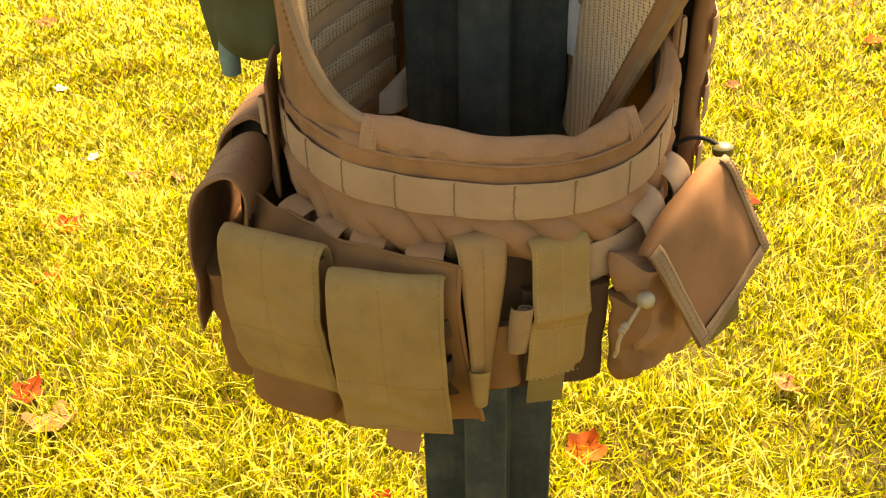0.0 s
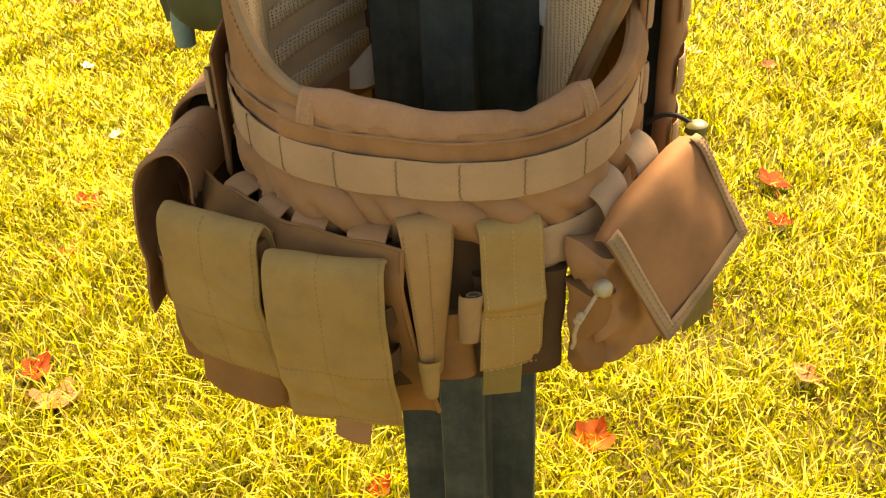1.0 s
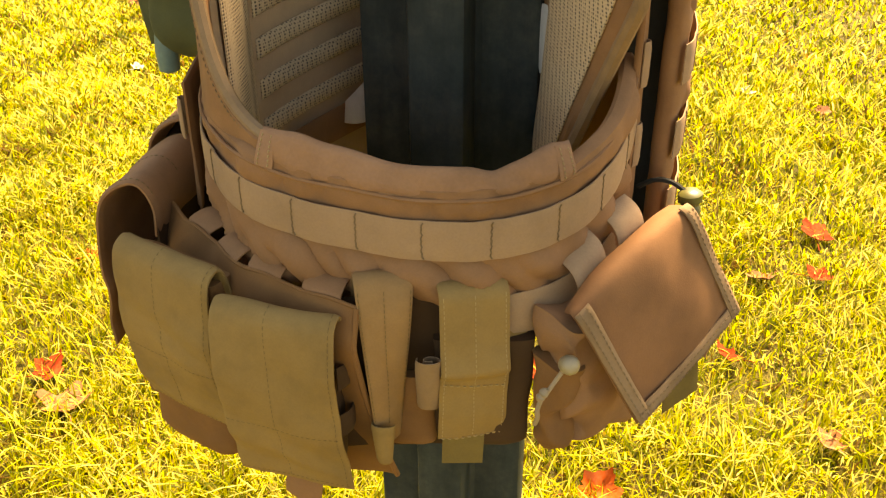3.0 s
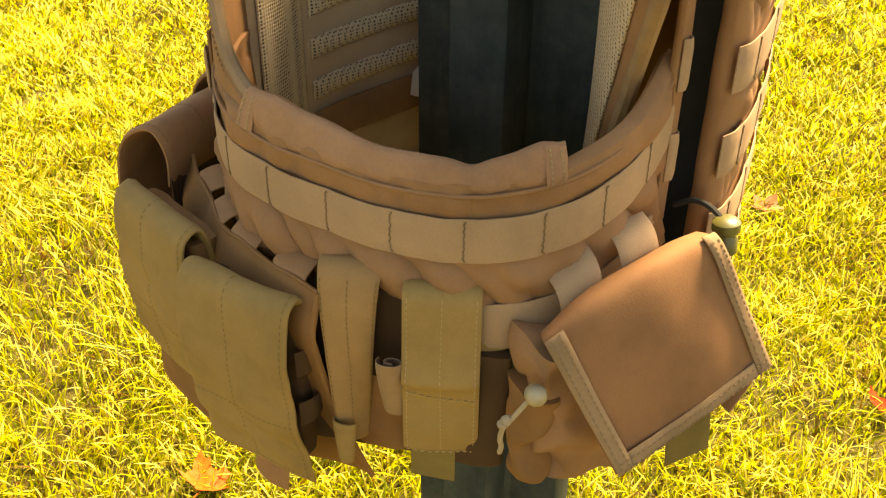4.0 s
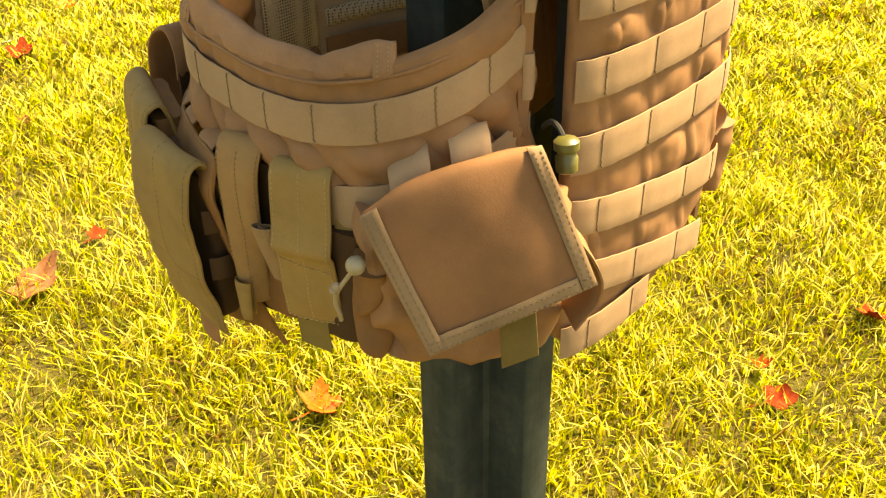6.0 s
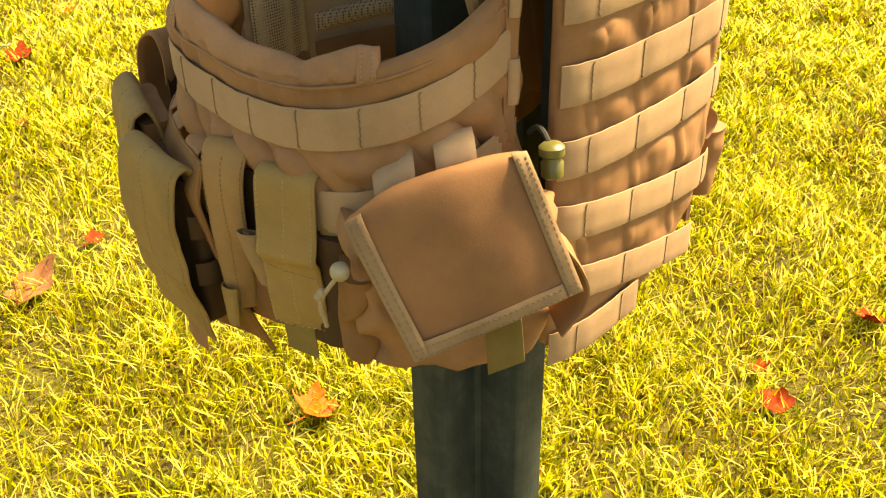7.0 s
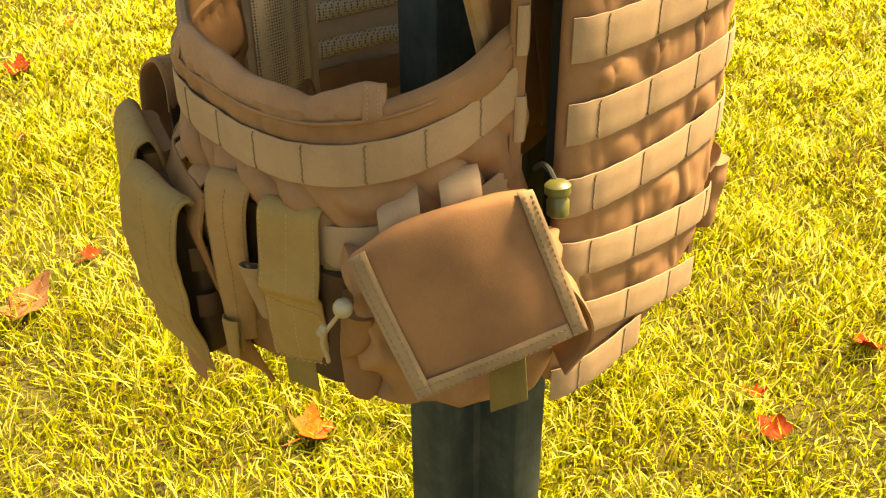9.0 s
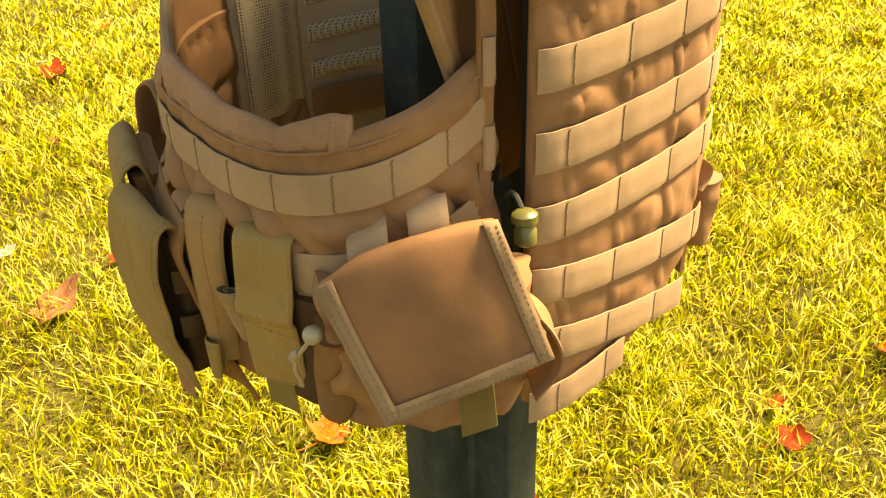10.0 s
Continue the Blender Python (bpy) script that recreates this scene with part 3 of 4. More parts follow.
def build_side_panel():
    def low(u):
        return float(np.interp(PANEL(u).y, (0.649, 0.671, 0.700, 0.736, 0.80, 0.841, 0.86, 0.875), (0.680, 0.666, 0.665, 0.669, 0.688, 0.722, 0.755, 0.79)))
    cols = [min((abs(PANEL(k / 300).y - y), k / 300) for k in range(301))[1] for y in (0.671, 0.722, 0.783, 0.838)]
    rows = [(1.005, 0.0), (0.957, 0.0), (0.9045, -0.01), (0.8545, -0.03), (0.8065, -0.05), (0.7605, -0.20), (0.7135, -0.26), (0.6665, 0.0)]

    def panel(u, v):
        z = low(u) + v * (1.22 - low(u))
        near = min(abs(u - c) for c in cols) * PANEL.length
        y = PANEL(u).y
        gap = min(abs(z - (r + 0.0125 + s * (y - 0.67))) for r, s in rows)
        fold = smooth((gap - 0.008) / 0.016)
        puff = fold * smooth(u / 0.08) * (0.0030 * (1 - math.exp(-(near / 0.014) ** 2)) + 0.0045 * noise.noise(Vector((y * 30 + z * 16, z * 15, 2.0))) + 0.0007 * noise.noise(Vector((y * 80, z * 45 + y * 40, 7.0))))
        ridge = 0.0
        for c in cols:
            d = (u - c) * PANEL.length + 0.22 * (((z - 0.66) % 0.047) - 0.036)
            ridge += math.exp(-((d - 0.007) / 0.0035) ** 2) * (0.5 + 0.9 * noise.noise(Vector((c * 40, z * 30, 4.0))))
        return on_curve(PANEL, u, -0.0068 + puff + fold * 0.0032 * ridge, z)
    body = part("side_panel", sheet(panel, 140, 190, 0.012, 0.005), COYOTE, vest, "tall coyote side panel with puckered cloth between webbing rows")
    for k, (z, slope) in enumerate(rows):
        s0, s1 = 0.012, 0.99
        shift = 0.004 * ((k * 7) % 3 - 1)
        if k == 5:
            s1 = 0.93
        if k == 6:
            s1 = 0.80
        if k == 7:
            s0, s1 = 0.012, 0.42
        web_strip(PANEL, s0, s1, z, z + 0.0255, 0.0028, [c + shift for c in cols], body, slope=slope)


build_side_panel()


def build_back_shell():
    c = spline([(x, y, 0) for x, y in ((0.165, 0.872), (0.11, 0.886), (0.03, 0.892), (-0.06, 0.884), (-0.112, 0.85), (-0.127, 0.78), (-0.125, 0.71), (-0.120, 0.68))])
    part("back_panel", sheet(lambda u, v: on_curve(c, u, 0.0, 0.672 + 0.55 * v + 0.03 * u * (1 - v)), 60, 30, 0.012, 0.005, 0.002, 30), COYOTE, vest, "coyote back panel in shade")


build_back_shell()


def build_shade_shoulders():
    """Unseen shoulders, added above on both sides of the post to shade the inside."""
    for x0, x1 in ((-0.128, -0.045), (0.103, 0.186)):
        def f(u, v):
            return Vector((x0 + (x1 - x0) * u, 0.66 + 0.225 * v, 1.205 + 0.03 * math.sin(math.pi * v) + 0.01 * math.sin(math.pi * u)))
        part("shoulder", sheet(f, 16, 30, 0.012, 0.005, 0.002, 30), COYOTE, vest, "unseen coyote shoulder added to shade the vest's inside")


build_shade_shoulders()


# near-black sheet added so that its colour gives the gap's deep shade
part("gap_shade_sheet", sheet(lambda u, v: Vector((0.149 + 0.030 * u, 0.676 + 0.006 * math.sin(math.pi * u), 0.70 + 0.50 * v)), 8, 30, 0.004, 0.002, 0.002, 30), BLACK_CORD_SHADE, vest, "black sheet standing in for shade between band and side panel")


# ---- pouches ----
def folded_flap(frame_, a0, a1, profile, thick=0.0035, wrinkle=0.0012, seed=0.0, slant0=0.0, slant1=0.0, nu=26, nv=60, twist=0.0):
    c = spline([(0, b, z) for b, z in profile])

    def f(u, v):
        q = c(v)
        left, right = a0 + slant0 * v, a1 + slant1 * v
        crease = 0.0026 * smooth((v - 0.35) / 0.25) * smooth((1 - v) / 0.08) * noise.noise(Vector((u * 1.6 + seed, q.z * 62 + u * 1.8, seed)))
        sag = 0.0016 * smooth((v - 0.2) / 0.2) * noise.noise(Vector((u * 3.2, v * 2.2, seed * 3.1)))
        return frame_(left + (right - left) * u, q.y + 0.0015 * math.sin(math.pi * u) * v - twist * u * smooth((v - 0.3) / 0.6) + (crease + sag) * smooth((right - left) / 0.06) + wrinkle * noise.noise(Vector((u * 1.9 + seed, q.z * 24, seed))), q.z)
    return f, sheet(f, nu, nv, thick, 0.003)


def face_normal(f, u, v):
    e = 0.01
    a = f(min(1, u + e), v) - f(max(0, u - e), v)
    b = f(u, min(1, v + e)) - f(u, max(0, v - e))
    return a.cross(b).normalized()


def seam(f, path, length, lift=0.002, bm=None, **more):
    """Stitches on the sheet f along path(s) -> (u, v), on the side that looks outwards."""
    def g(s):
        u, v = path(s)
        n = face_normal(f, u, v) * math.copysign(1, lift)
        return f(u, v) + n * abs(lift), n
    return stitch_run(g, length, bm=bm, **more)


def outward(f, frame_, u=0.5, v=0.7):
    return 1 if face_normal(f, u, v).dot(frame_.n) > 0 else -1


def box_bag(frame_, a0, a1, b0, b1, z0, z1, power=0.35, seed=0.0, taper=0.0, wrinkle=0.002, top_open=True):
    """A stuffed pocket with rounded corners."""
    def f(u, v):
        t = 2 * math.pi * u
        cx, cy = math.cos(t), math.sin(t)
        x = math.copysign(abs(cx) ** power, cx)
        y = math.copysign(abs(cy) ** power, cy)
        k = min(1, (0.25 + (v / 0.08) ** 0.5 * 0.75) if v < 0.08 else 1)
        k *= 1 - taper * (1 - v)
        return frame_((a0 + a1) / 2 + (a1 - a0) / 2 * x * k, (b0 + b1) / 2 + (b1 - b0) / 2 * y * k, z0 + v * (z1 - z0))
    return bag(f, 52, 32, wrinkle, 48, seed)


def magazine_pouch():
    m = thing("magazine_pouch", (-0.075, 0.55, 0.655), "double khaki magazine pouch with two wide flaps, strapped on the vest", "pouch")
    c = spline([(-0.152, 0.634, 0), (-0.128, 0.606, 0), (-0.104, 0.584, 0), (-0.080, 0.560, 0), (-0.042, 0.540, 0), (0.002, 0.523, 0)])

    def back(u, v):
        q = on_curve(c, u, 0.009 * smooth((1 - v) / 0.16) - 0.034 * max(0.0, 1 - v) ** 1.6 * smooth((u - 0.35) / 0.65), 0.648 + (0.166 + 0.003 * wob(u, 8)) * v)
        q.z += 0.014 * (1 - v) * smooth((u - 0.6) / 0.4)
        q.x += 0.006 * max(0.0, 1 - v) ** 1.3 * smooth((u - 0.6) / 0.4)
        return q
    bp = part("backing", sheet(back, 60, 40, 0.0035, 0.002, 0.0022, 32), BACKING, m, "brown backing panel with frayed edge")
    part("edge_binding", tube([back(1, k / 12) for k in range(13)], 0.0020, 6), BACKING, bp)
    part("edge_binding", tube([back(k / 30, 1) for k in range(31)], 0.0014, 6), BACKING, bp)
    A = Local((-0.0865, 0.521, 0), (0.0765, -0.0115))
    B = Local((-0.1655, 0.572, 0), (0.0745, -0.035))
    for fr, width, low, seed in ((A, 0.0775, 0.677, 1.0), (B, 0.082, 0.695, 7.0)):
        up = 0.0085 if fr is A else 0.0165
        prof = [(-0.022, 0.765), (-0.020, 0.782), (-0.012, 0.797 + up), (-0.003, 0.7985 + up), (0.003, 0.788 + up), (0.0060, 0.764), (0.0045, 0.738), (-0.0005, 0.710), (-0.0065, low)]
        body = part("pocket", box_bag(fr, 0.003, width - 0.003, -0.026, -0.0085 if fr is A else -0.004, 0.676 if fr is A else 0.655, 0.788 + up, 0.4, seed, 0.06), SHADED_BROWN if fr is A else BACKING, m, "brown magazine pocket under the flap")
        f, bm = folded_flap(fr, 0, width, prof, 0.0038, 0.0034, seed, 0.004 if fr is A else 0.006, 0.004)
        flap = part("flap", bm, FLAP, m, "khaki nylon flap, creased, stitched down its middle")
        side = outward(f, fr)
        st = bmesh.new()
        for u in (0.46, 0.96):
            seam(f, lambda s: (u, 0.25 + 0.73 * s), 0.12, 0.0019 * side, st, width=0.0004, proud=0.0002)
        seam(f, lambda s: (0.02 + 0.96 * s, 0.72), 0.075, 0.0019 * side, st, width=0.0004, proud=0.0002)
        seam(f, lambda s: (0.02 + 0.96 * s, 0.975), 0.075, 0.0019 * side, st, width=0.0004, proud=0.0002)
        tagged(part("stitching", st, FLAPTHREAD, flap), kind="stuff")
        part("pull_tab", sheet(lambda u, v: fr(width * (0.45 if fr is A else 0.42) + 0.024 * u - 0.004 * v, -0.010 + 0.002 * math.sin(4 * u), low + 0.012 - (0.030 if fr is A else 0.043) * v - (0.008 * u if fr is A else 0)), 8, 10, 0.002, 0.0015, 0.001, 60), COYOTE, m, "tan webbing pull tab")
    # elastic keepers on the open side of the pocket
    for z in (0.758, 0.722):
        part("keeper", sheet(lambda u, v: A(0.0765 + 0.004 * math.sin(math.pi * u), -0.024 + 0.020 * u, z + 0.017 * v), 10, 6, 0.0022, 0.001), SHADED_BROWN, m, "narrow webbing keeper loop")
    # webbing tabs from the belt's lower edge to the backing
    for x in (-0.119, -0.090, -0.060, -0.021):
        u0 = s_at_x(c, x)
        q = c(u0)
        s = min(((BELT(k / 200) - q).length, k / 200) for k in range(201))[1]
        root = on_curve(BELT, s, -0.006, 0.8165)
        side = (c(u0 + 0.02) - c(u0 - 0.02)).normalized()
        tip = on_curve(c, u0, 0.0012, 0.8130)
        def tab(u, v):
            return root.lerp(tip, v) + side * 0.0265 * (u - 0.5) + Vector((0, 0, 0.0035 * math.sin(math.pi * v ** 0.8) - 0.008 * smooth((v - 0.85) / 0.15)))
        part("strap_loop", sheet(tab, 8, 18, 0.0026, 0.0015, 0.0008, 60), COYOTE, m, "coyote webbing attachment loop")


magazine_pouch()


def pistol_pouch():
    m = thing("small_pouch", (0.045, 0.54, 0.69), "small double pouch with two narrow khaki strap flaps", "pouch")
    F = Local((-0.0025, 0.5232, 0), (1, 0.14))
    body = part("backing", sheet(lambda u, v: F(-0.014 + 0.112 * u, -0.014, 0.695 + 0.115 * v), 24, 24, 0.003, 0.002, 0.002, 40), SHADED_BROWN, m, "brown backing panel")
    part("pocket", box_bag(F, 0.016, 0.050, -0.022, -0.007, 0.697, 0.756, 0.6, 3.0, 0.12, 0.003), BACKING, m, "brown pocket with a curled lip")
    part("pocket", box_bag(F, 0.049, 0.108, -0.016, -0.003, 0.699, 0.785, 0.45, 9.0, 0.08), SHADED_BROWN, m, "brown pocket")
    # flap with its lower end folded loose
    F1 = Local((-0.0025, 0.5262, 0), (1, 0.24))
    prof = [(-0.017, 0.804), (-0.015, 0.821), (-0.009, 0.8265), (-0.001, 0.823), (0.005, 0.809), (0.0070, 0.780), (0.008, 0.742), (0.006, 0.708)]
    f, bm = folded_flap(F1, 0.0, 0.0395, prof, 0.0032, 0.0016, 2.0, 0.011, -0.014, twist=0.010)
    flap = part("flap", bm, STRAP, m, "narrow tan strap flap hanging loose")
    side = outward(f, F)
    st = bmesh.new()
    for u in (0.05, 0.5, 0.95):
        seam(f, lambda s: (u, 0.25 + 0.7 * s), 0.11, 0.0017 * side, st, width=0.0004, proud=0.0003)
    tagged(part("stitching", st, FLAPTHREAD, flap), kind="stuff")
    part("folded_end", sheet(lambda u, v: F(0.017 + 0.0075 * math.cos(math.pi * (0.15 + 1.5 * u)) * (0.6 + 0.4 * v), 0.004 + 0.0045 * math.sin(math.pi * (0.15 + 1.5 * u)), 0.699 + 0.030 * v), 18, 10, 0.002, 0.001), FLAP, flap, "folded strap end")
    # strap with a sewn fold across its middle
    prof = [(-0.018, 0.806), (-0.015, 0.819), (-0.008, 0.8235), (0.000, 0.820), (0.0025, 0.808), (0.0045, 0.788), (0.0080, 0.7745), (0.0085, 0.770), (0.0035, 0.762), (0.001, 0.735), (-0.002, 0.713)]
    F2 = Local((0.0485, 0.5275, 0), (1, 0.33))
    f2, bm = folded_flap(F2, 0.0, 0.0405, prof, 0.0036, 0.001, 5.0, -0.001, 0.0005)
    flap2 = part("flap", bm, FLAP, m, "khaki strap flap with light stitched seams")
    side = outward(f2, F)
    st = bmesh.new()
    for u in (0.06, 0.5, 0.94):
        seam(f2, lambda s: (u, 0.22 + 0.76 * s), 0.11, 0.0018 * side, st, width=0.0005, proud=0.0003)
    seam(f2, lambda s: (0.03 + 0.94 * s, 0.66 + 0.03 * s), 0.037, 0.0020 * side, st, width=0.0008, proud=0.0006)
    seam(f2, lambda s: (0.03 + 0.94 * s, 0.985), 0.037, 0.0020 * side, st, width=0.0008, proud=0.0006)
    tagged(part("stitching", st, THREAD, flap2, "light tan stitching"), kind="stuff")
    part("strap_tail", sheet(lambda u, v: F(0.053 + 0.026 * u - 0.001 * v, -0.005 + 0.001 * math.sin(5 * v), 0.722 - 0.036 * v), 8, 10, 0.0022, 0.0015), OLIVE, m, "olive webbing strap tail")
    part("inner_flap", sheet(lambda u, v: F(0.088 + 0.016 * u, -0.008 - 0.006 * u, 0.795 - 0.080 * v + 0.004 * math.sin(6 * u)), 10, 14, 0.003, 0.002, 0.002, 50), FLAP, m, "creased inner flap")
    # a rolled scrap of cloth tucked into the pocket
    def curl(u, v):
        r = 0.002 + 0.0062 * u
        t = 2 * math.pi * 1.45 * u + 0.8
        return F(0.0455 + r * math.cos(t), -0.005 + 0.014 * v + r * math.sin(t), 0.735 + 0.046 * v + 0.3 * r * math.sin(t))
    part("rolled_cloth", sheet(curl, 56, 12, 0.0013, 0.0008, 0.0006, 60), BIND, m, "rolled strip of tan cloth")


pistol_pouch()


def box_pouch():
    m = thing("utility_pouch", (0.155, 0.58, 0.69), "reddish tan utility pouch with a bound square flap and drawcords", "pouch")
    L, T, R_, B_ = Vector((0.125, 0.527, 0.812)), Vector((0.191, 0.606, 0.842)), Vector((0.229, 0.609, 0.771)), Vector((0.167, 0.533, 0.735))
    L0, T0 = Vector((0.119, 0.538, 0.809)), Vector((0.180, 0.614, 0.840))
    n = (T - L).cross(B_ - L).normalized()
    if n.x < 0:
        n = -n

    def flap(u, v):
        q0, q1, q2 = L0.lerp(T0, u) + Vector((0, 0, 0.010)) * math.sin(math.pi * min(max(u, 0), 1)), L.lerp(T, u), B_.lerp(R_, u)
        mid = q1.lerp(q2, 0.45) + n * (0.006 * math.sin(math.pi * min(max(u, 0), 1)))
        q1 = q1 + (n * 0.003 + Vector((0, 0, 0.008))) * math.sin(math.pi * min(max(u, 0), 1))
        pts = (q0, q1, mid, q2)
        x = 3 * min(v, 1.0) ** 0.9
        k = min(2, int(x))
        t = x - k
        a, b, c, d = pts[max(k - 1, 0)], pts[k], pts[k + 1], pts[min(k + 2, 3)]
        q = 0.5 * (2 * b + (c - a) * t + (2 * a - 5 * b + 4 * c - d) * t * t + (3 * b - a - 3 * c + d) * t ** 3)
        return q + (q2 - mid) * max(0.0, v - 1.0) + (T - L) * (min(u, 0) + max(u - 1, 0))
    fl = part("flap", sheet(flap, 50, 60, 0.003, 0.002, 0.0022, 30), BOXCLOTH, m, "reddish tan flap with bound edges")
    sgn = 1 if face_normal(flap, 0.5, 0.6).dot(n) > 0 else -1

    def lifted(u, v, h):
        return flap(u, v) + face_normal(flap, u, v) * sgn * h
    strips = (lambda u, v: lifted(0.095 * u, 0.27 + 0.73 * v, 0.0026), lambda u, v: lifted(1.0 - 0.085 * u, 0.22 + 0.78 * v, 0.0026), lambda u, v: lifted(0.09 + 0.82 * u, 1.0 - 0.10 * v, 0.0027))
    for f, (nu, nv) in zip(strips, ((6, 40), (6, 40), (40, 6))):
        part("edge_binding", sheet(f, nu, nv, 0.0026, 0.0018, 0.0006, 90), BIND, fl, "tan binding tape with double stitching")
    st = bmesh.new()
    for u in (0.025, 0.07, 0.935, 0.975):
        stitch_run(lambda s: (lifted(u, 0.27 + 0.70 * s, 0.0043), n), 0.075, bm=st, proud=0.0003)
    for v in (0.925, 0.98):
        stitch_run(lambda s: (lifted(0.03 + 0.94 * s, v, 0.0043), n), 0.10, bm=st, proud=0.0003)
    tagged(part("stitching", st, DARKTHREAD, fl, "dark brown double stitching"), kind="stuff")
    F = Local((0.110, 0.563, 0), (0.62, 0.785))
    part("body", box_bag(F, -0.021, 0.106, 0.000, 0.039, 0.699, 0.802, 0.5, 4.0, 0.16, 0.009), COYOTE, m, "crumpled coyote pouch body")
    part("side_gusset", box_bag(F, -0.026, -0.002, 0.006, 0.032, 0.708, 0.775, 0.75, 11.0, 0.25, 0.008), BACKING, m, "crumpled side gusset")
    part("gusset_fold", sheet(lambda u, v: F(0.104 + 0.014 * math.sin(math.pi * v), 0.022 + 0.030 * u, 0.728 + 0.060 * v), 10, 14, 0.004, 0.002, 0.003, 50), COYOTE, m, "bulging gusset fold")
    # webbing loops to the vest
    for u0, u1 in ((0.14, 0.38), (0.50, 0.74)):
        def loop(u, v):
            q = flap(u0 + (u1 - u0) * u, 0.0) - n * 0.001 + Vector((0, 0, -0.003))
            return q + Vector((-0.013, 0.011, 0.015)) * v + Vector((0.002, -0.002, 0.003)) * math.sin(math.pi * v)
        part("strap_loop", sheet(loop, 8, 14, 0.0026, 0.0015), WEB, m, "ribbed tan webbing loop")
    part("strap_tail", sheet(lambda u, v: Vector((0.187 + 0.021 * u - 0.004 * (1 - v), 0.576 + 0.008 * u, 0.760 - (0.052 - 0.016 * u) * v)), 8, 12, 0.0024, 0.0015), OLIVE, m, "olive webbing strap tail")
    # cord lock with its drawcord
    lock = part("cord_lock", lathe((0.1235, 0.521, 0.785), (0.55, -0.75, 0.45), [(-0.007, 0.0025), (-0.005, 0.0044), (-0.0025, 0.0055), (0.001, 0.0059), (0.0035, 0.0051), (0.005, 0.003), (0.0053, 0.001)], 18), TOGGLE, m, "round tan plastic cord lock")
    part("drawcord", tube([(0.1235, 0.524, 0.786), (0.119, 0.521, 0.778), (0.113, 0.518, 0.768), (0.109, 0.517, 0.761)], 0.0014, 7), CORD, m, "tan drawcord")
    part("knot", lathe((0.1095, 0.5165, 0.7655), (-0.5, -0.2, -0.8), [(-0.0045, 0.0012), (-0.003, 0.0026), (-0.001, 0.0031), (0.0005, 0.0022), (0.002, 0.0030), (0.0035, 0.0024), (0.0045, 0.0012)], 10), CORD, m, "knotted cord")
    part("cord_end", tube([(0.109, 0.517, 0.762), (0.107, 0.518, 0.752), (0.1075, 0.520, 0.745), (0.106, 0.522, 0.738)], 0.0015, 7), CORD, m)
    part("cord_lock", lathe((0.1940, 0.625, 0.825), (-0.1, 0.05, 1), [(0, 0.005), (0.001, 0.0064), (0.009, 0.0067), (0.0105, 0.0056), (0.0125, 0.0056), (0.014, 0.0076), (0.0185, 0.0076), (0.0205, 0.0055), (0.021, 0.001)], 18), GREENTOGGLE, m, "olive plastic barrel cord lock")
    part("drawcord", tube([(0.192, 0.626, 0.842), (0.182, 0.632, 0.847), (0.172, 0.639, 0.845), (0.162, 0.646, 0.836)], 0.0017, 7), BLACK_CORD_SHADE, m, "black drawcord")


box_pouch()


def left_pouch():
    m = thing("magazine_pouch", (-0.165, 0.68, 0.68), "coyote pouch with a stiff flap standing open over a dark gap", "pouch")
    F = Local((-0.133, 0.76, 0), (-0.09, -1))
    part("backing", sheet(lambda u, v: F(0.005 + 0.150 * u, 0.004, 0.665 + 0.16 * v), 24, 24, 0.0035, 0.002, 0.002, 40), SHADED_BROWN, m, "brown backing panel")
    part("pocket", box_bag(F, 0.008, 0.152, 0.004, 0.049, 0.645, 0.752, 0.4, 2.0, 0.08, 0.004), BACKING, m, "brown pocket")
    part("pocket", box_bag(F, 0.008, 0.074, 0.008, 0.040, 0.740, 0.828, 0.5, 5.0, 0.02), SHADED_BROWN, m, "brown pocket under the raised flap")
    for a0, a1, lift, seed in ((0.078, 0.156, 0.0, 1.5), (0.0, 0.080, 0.012, 4.5)):
        prof = [(0.004, 0.800), (0.003, 0.822 + lift), (0.010, 0.836 + lift), (0.022, 0.836 + lift), (0.038, 0.824 + lift), (0.047, 0.802 + lift), (0.050, 0.765), (0.0515, 0.735), (0.052, 0.703)]
        f, bm = folded_flap(F, a0, a1, prof, 0.0042, 0.0022, seed)
        flap = part("flap", bm, COYOTE, m, "coyote flap arched over the pocket")
        side = outward(f, F)
        st = bmesh.new()
        for u in (0.05, 0.5, 0.95):
            seam(f, lambda s: (u, 0.15 + 0.8 * s), 0.15, 0.0021 * side, st, width=0.0005, proud=0.0004)
        tagged(part("stitching", st, FLAPTHREAD, flap), kind="stuff")


left_pouch()


def green_pouch():
    m = thing("cloth_pouch", (-0.165, 0.77, 0.86), "dark olive cloth pouch hanging from the vest's back", "pouch")
    F = Local((-0.198, 0.725, 0.016), (1, -0.15))
    part("body", box_bag(F, 0.016, 0.078, -0.02, 0.018, 0.868, 1.06, 0.6, 6.0, 0.12, 0.004), GREENCLOTH, m, "dark olive cloth body")
    part("side_flap", sheet(lambda u, v: F(0.016 + 0.016 * u - 0.030 * (v ** 1.0), 0.006 + 0.004 * u, 0.876 + 0.004 * u + 0.17 * v), 8, 24, 0.005, 0.003, 0.002, 40), GREENCLOTH, m, "folded olive side flap")
    part("hose_end", lathe(F(0.027, 0.006, 0.8565), (0, 0, 1), [(0, 0.005), (0.0015, 0.0075), (0.016, 0.0085), (0.022, 0.0078), (0.03, 0.007)], 16), TEAL, m, "grey-teal rubber hose end")


green_pouch()


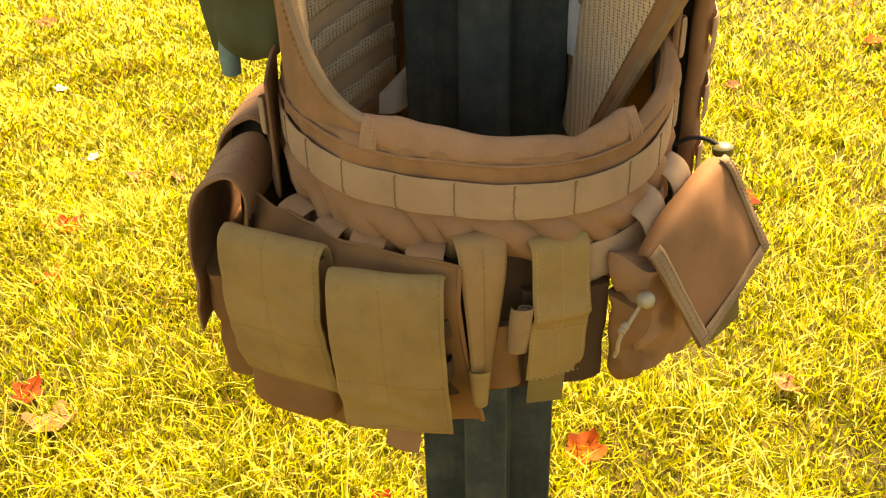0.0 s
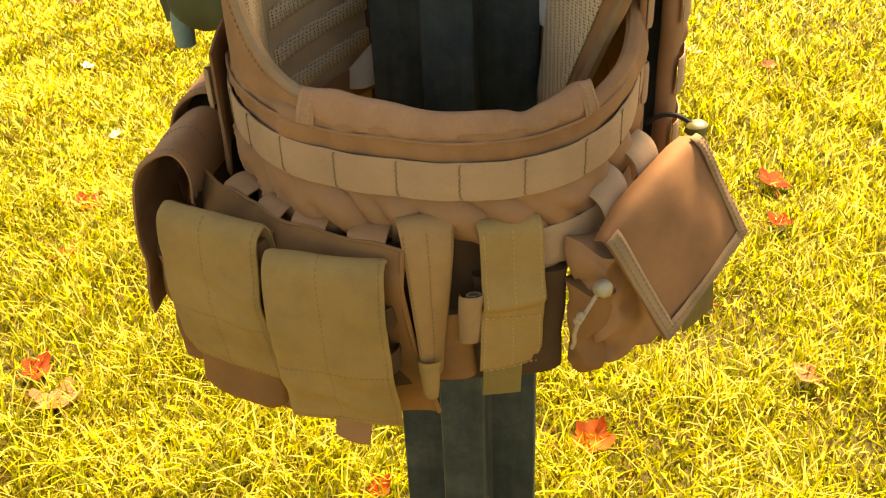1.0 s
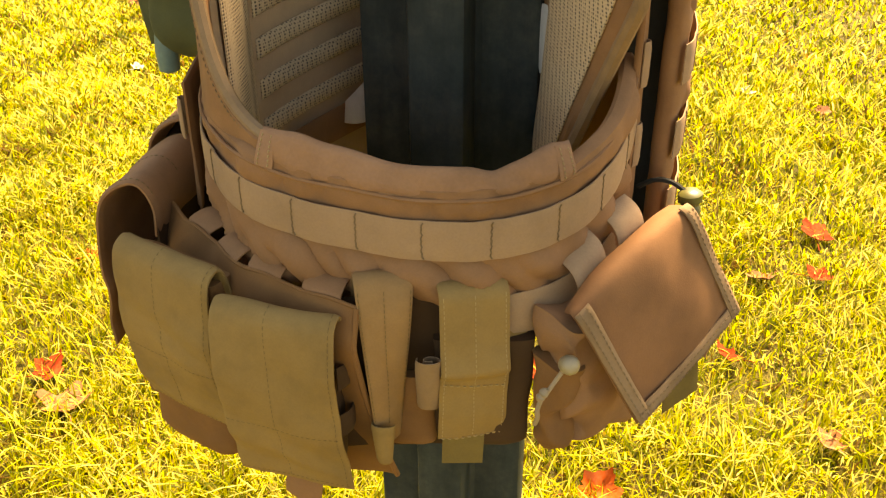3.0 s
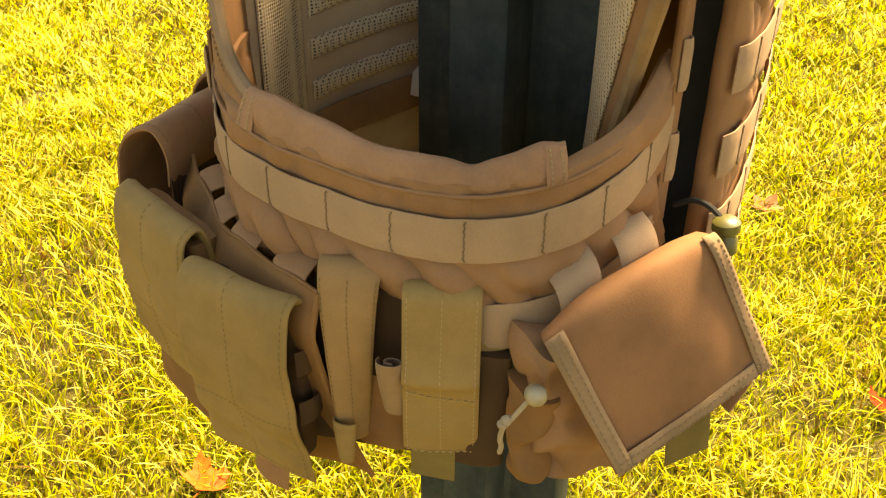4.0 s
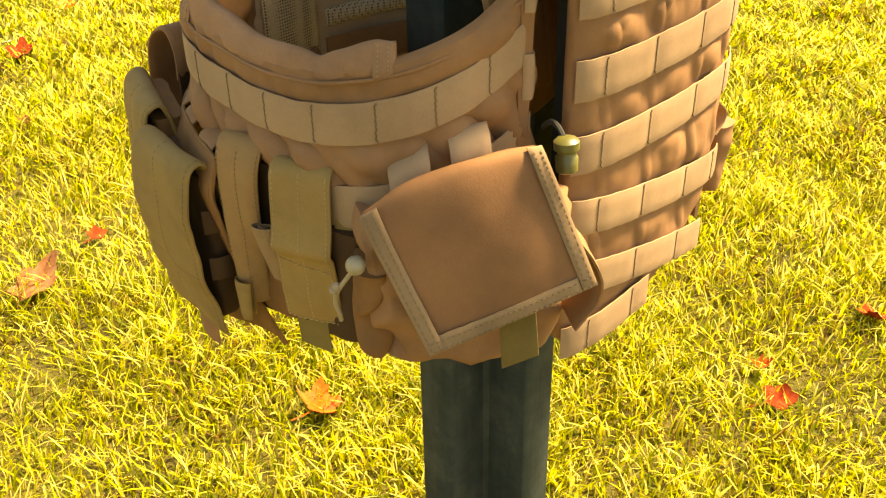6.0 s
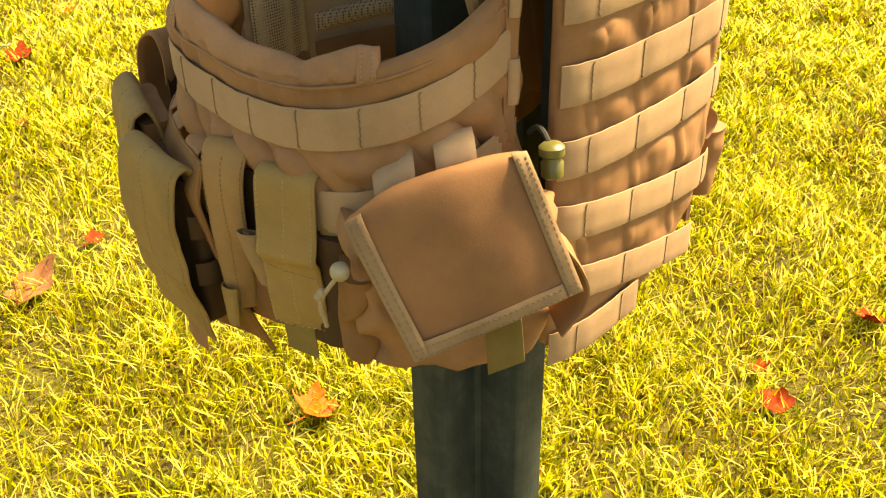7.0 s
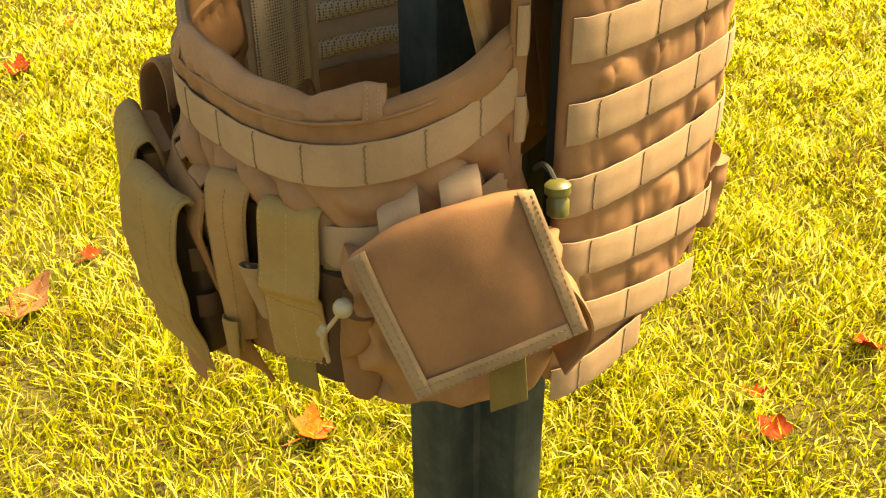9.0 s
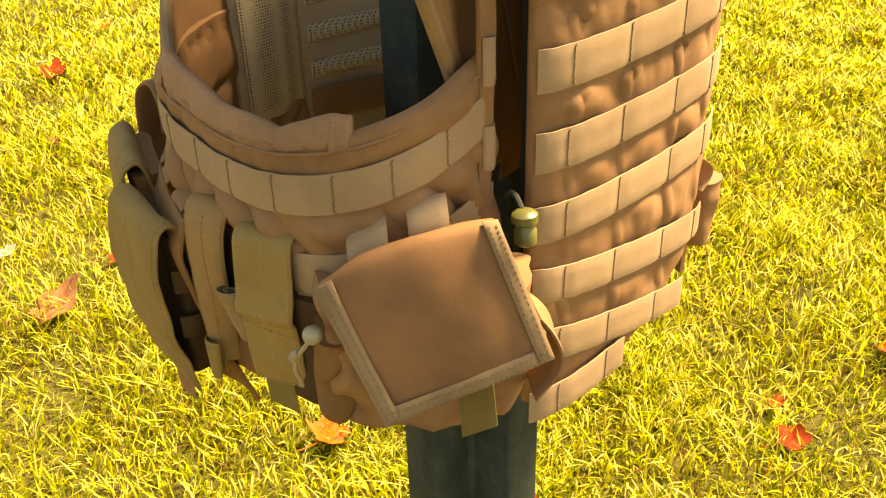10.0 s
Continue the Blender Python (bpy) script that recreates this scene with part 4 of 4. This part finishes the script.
def back_pouch():
    m = thing("back_pouch", (0.14, 0.92, 0.68), "coyote pouch strapped to the back of the vest", "pouch")
    F = Local((0.165, 0.893, -0.012), (-1, 0.12))
    part("body", box_bag(F, 0.0, 0.10, 0.004, 0.036, 0.685, 0.752, 0.55, 8.0, 0.12, 0.004), COYOTE, m, "stuffed coyote pouch body")
    part("strap_loop", sheet(lambda u, v: F(0.004 + 0.025 * u, 0.004 + 0.012 * math.sin(math.pi * v), 0.748 + 0.028 * v), 8, 10, 0.0024, 0.0015), WEB, m, "tan webbing loop")


back_pouch()


# ---- fallen leaves ----
def leaf_mesh(size, lobes, curl, seed, mat, name):
    """A maple leaf: pointed lobes round a stalk, curled like a dry leaf."""
    rng = random.Random(seed)
    bm = bmesh.new()
    n = lobes * 8
    reach = [rng.uniform(0.35, 1.25) for _ in range(lobes)]
    rim, mid, low_rim, low_mid = [], [], [], []
    def lift(x, y):
        return curl * (x * x + y * y) / size + 0.25 * curl * math.sin(9 * x / size + seed) * size * 0.3
    centre, low_c = bm.verts.new((0, 0, 0.0006)), bm.verts.new((0, 0, -0.0002))
    for i in range(n):
        t = 2 * math.pi * i / n
        k = (i % 8) / 8
        tip = 1 - abs(2 * k - 1)
        r = size * (0.60 + 0.40 * tip * reach[i // 8]) * (0.82 + 0.18 * math.cos(t)) * rng.uniform(0.9, 1.1)
        for ring, q in ((mid, 0.5), (rim, 1.0)):
            x, y = r * q * math.cos(t), r * q * math.sin(t)
            ring.append(bm.verts.new((x, y, lift(x, y) + 0.0006)))
        for ring, q in ((low_mid, 0.5), (low_rim, 1.0)):
            x, y = r * q * math.cos(t), r * q * math.sin(t)
            ring.append(bm.verts.new((x, y, lift(x, y) - 0.0002)))
    for i in range(n):
        j = (i + 1) % n
        bm.faces.new((centre, mid[i], mid[j]))
        bm.faces.new((mid[i], rim[i], rim[j], mid[j]))
        bm.faces.new((low_c, low_mid[j], low_mid[i]))
        bm.faces.new((low_mid[j], low_rim[j], low_rim[i], low_mid[i]))
        bm.faces.new((rim[j], rim[i], low_rim[i], low_rim[j]))
    tube([(-size * 0.2, 0, 0.001), (-size * 0.8, 0.02 * size, lift(size * 0.6, 0) * 0.5), (-size * 1.35, 0.1 * size, 0.006)], 0.0009, 5, bm, 6)
    return finish(bm, name, mat, 60)


LEAVES = [  # x, y, size, kind, turn
    (-0.91, 1.95, 0.050, "red", 20), (-0.80, 2.18, 0.047, "pale", 80), (-0.69, 2.18, 0.036, "pale", 200), (-0.96, 2.31, 0.028, "white", 10), (-1.21, 2.79, 0.034, "white", 85),
    (-0.71, 1.27, 0.062, "pale", 130), (-0.79, 1.36, 0.045, "red", 40), (0.20, 1.19, 0.055, "orange", 10), (0.59, 1.35, 0.043, "pale", 170), (-0.87, 1.74, 0.036, "orange", 60),
    (-1.50, 3.47, 0.054, "pale", 0), (1.39, 3.08, 0.05, "orange", 50), (-0.13, 1.07, 0.035, "red", 0), (0.69, 2.04, 0.058, "red", 90), (0.66, 1.86, 0.042, "red", 20),
    (0.65, 2.88, 0.031, "white", 30), (0.55, 1.85, 0.045, "pale", 220), (0.45, 1.57, 0.036, "red", 180), (0.85, 2.77, 0.036, "pale", 0),
    (-1.67, 1.48, 0.05, "orange", 15), (-1.77, 1.54, 0.04, "red", 100), (0.08, 1.48, 0.042, "red", 60), (0.12, 1.82, 0.050, "red", 240), (0.19, 2.18, 0.050, "pale", 30),
    (-0.49, 0.98, 0.052, "orange", 100), (-2.43, 1.53, 0.07, "red", 20), (-1.20, 0.87, 0.088, "pale", 65), (0.02, 1.55, 0.024, "orange", 0), (-1.27, 1.06, 0.035, "red", 120),
    (-1.92, 1.27, 0.032, "pale", 0), (-2.75, 1.89, 0.05, "orange", 0), (-1.47, 0.91, 0.037, "white", 30), (-2.56, 1.56, 0.028, "white", 0)]


def build_leaves():
    looks = {"red": (LEAF_RED, "dry red maple leaf lying in the grass"), "orange": (LEAF_ORANGE, "orange maple leaf lying in the grass"),
             "pale": (LEAF_PALE, "pale curled brown leaf lying in the grass"), "white": (LEAF_WHITE, "bleached dry leaf lying in the grass")}
    for k, (x, y, size, kind, turn) in enumerate(LEAVES):
        mat, label = looks[kind]
        ob = new("maple_leaf", leaf_mesh(size * 0.95, 5, 0.35 + 0.3 * ((k * 37) % 10) / 10, k, mat, "maple_leaf"))
        ob.matrix_basis = pose(x, y, ground_height(x, y) + 0.018, 8 * math.sin(k * 2.1) + 10, 12 * math.cos(k * 1.3), turn)
        tagged(ob, label, "leaf", "leaves on the lawn")


build_leaves()
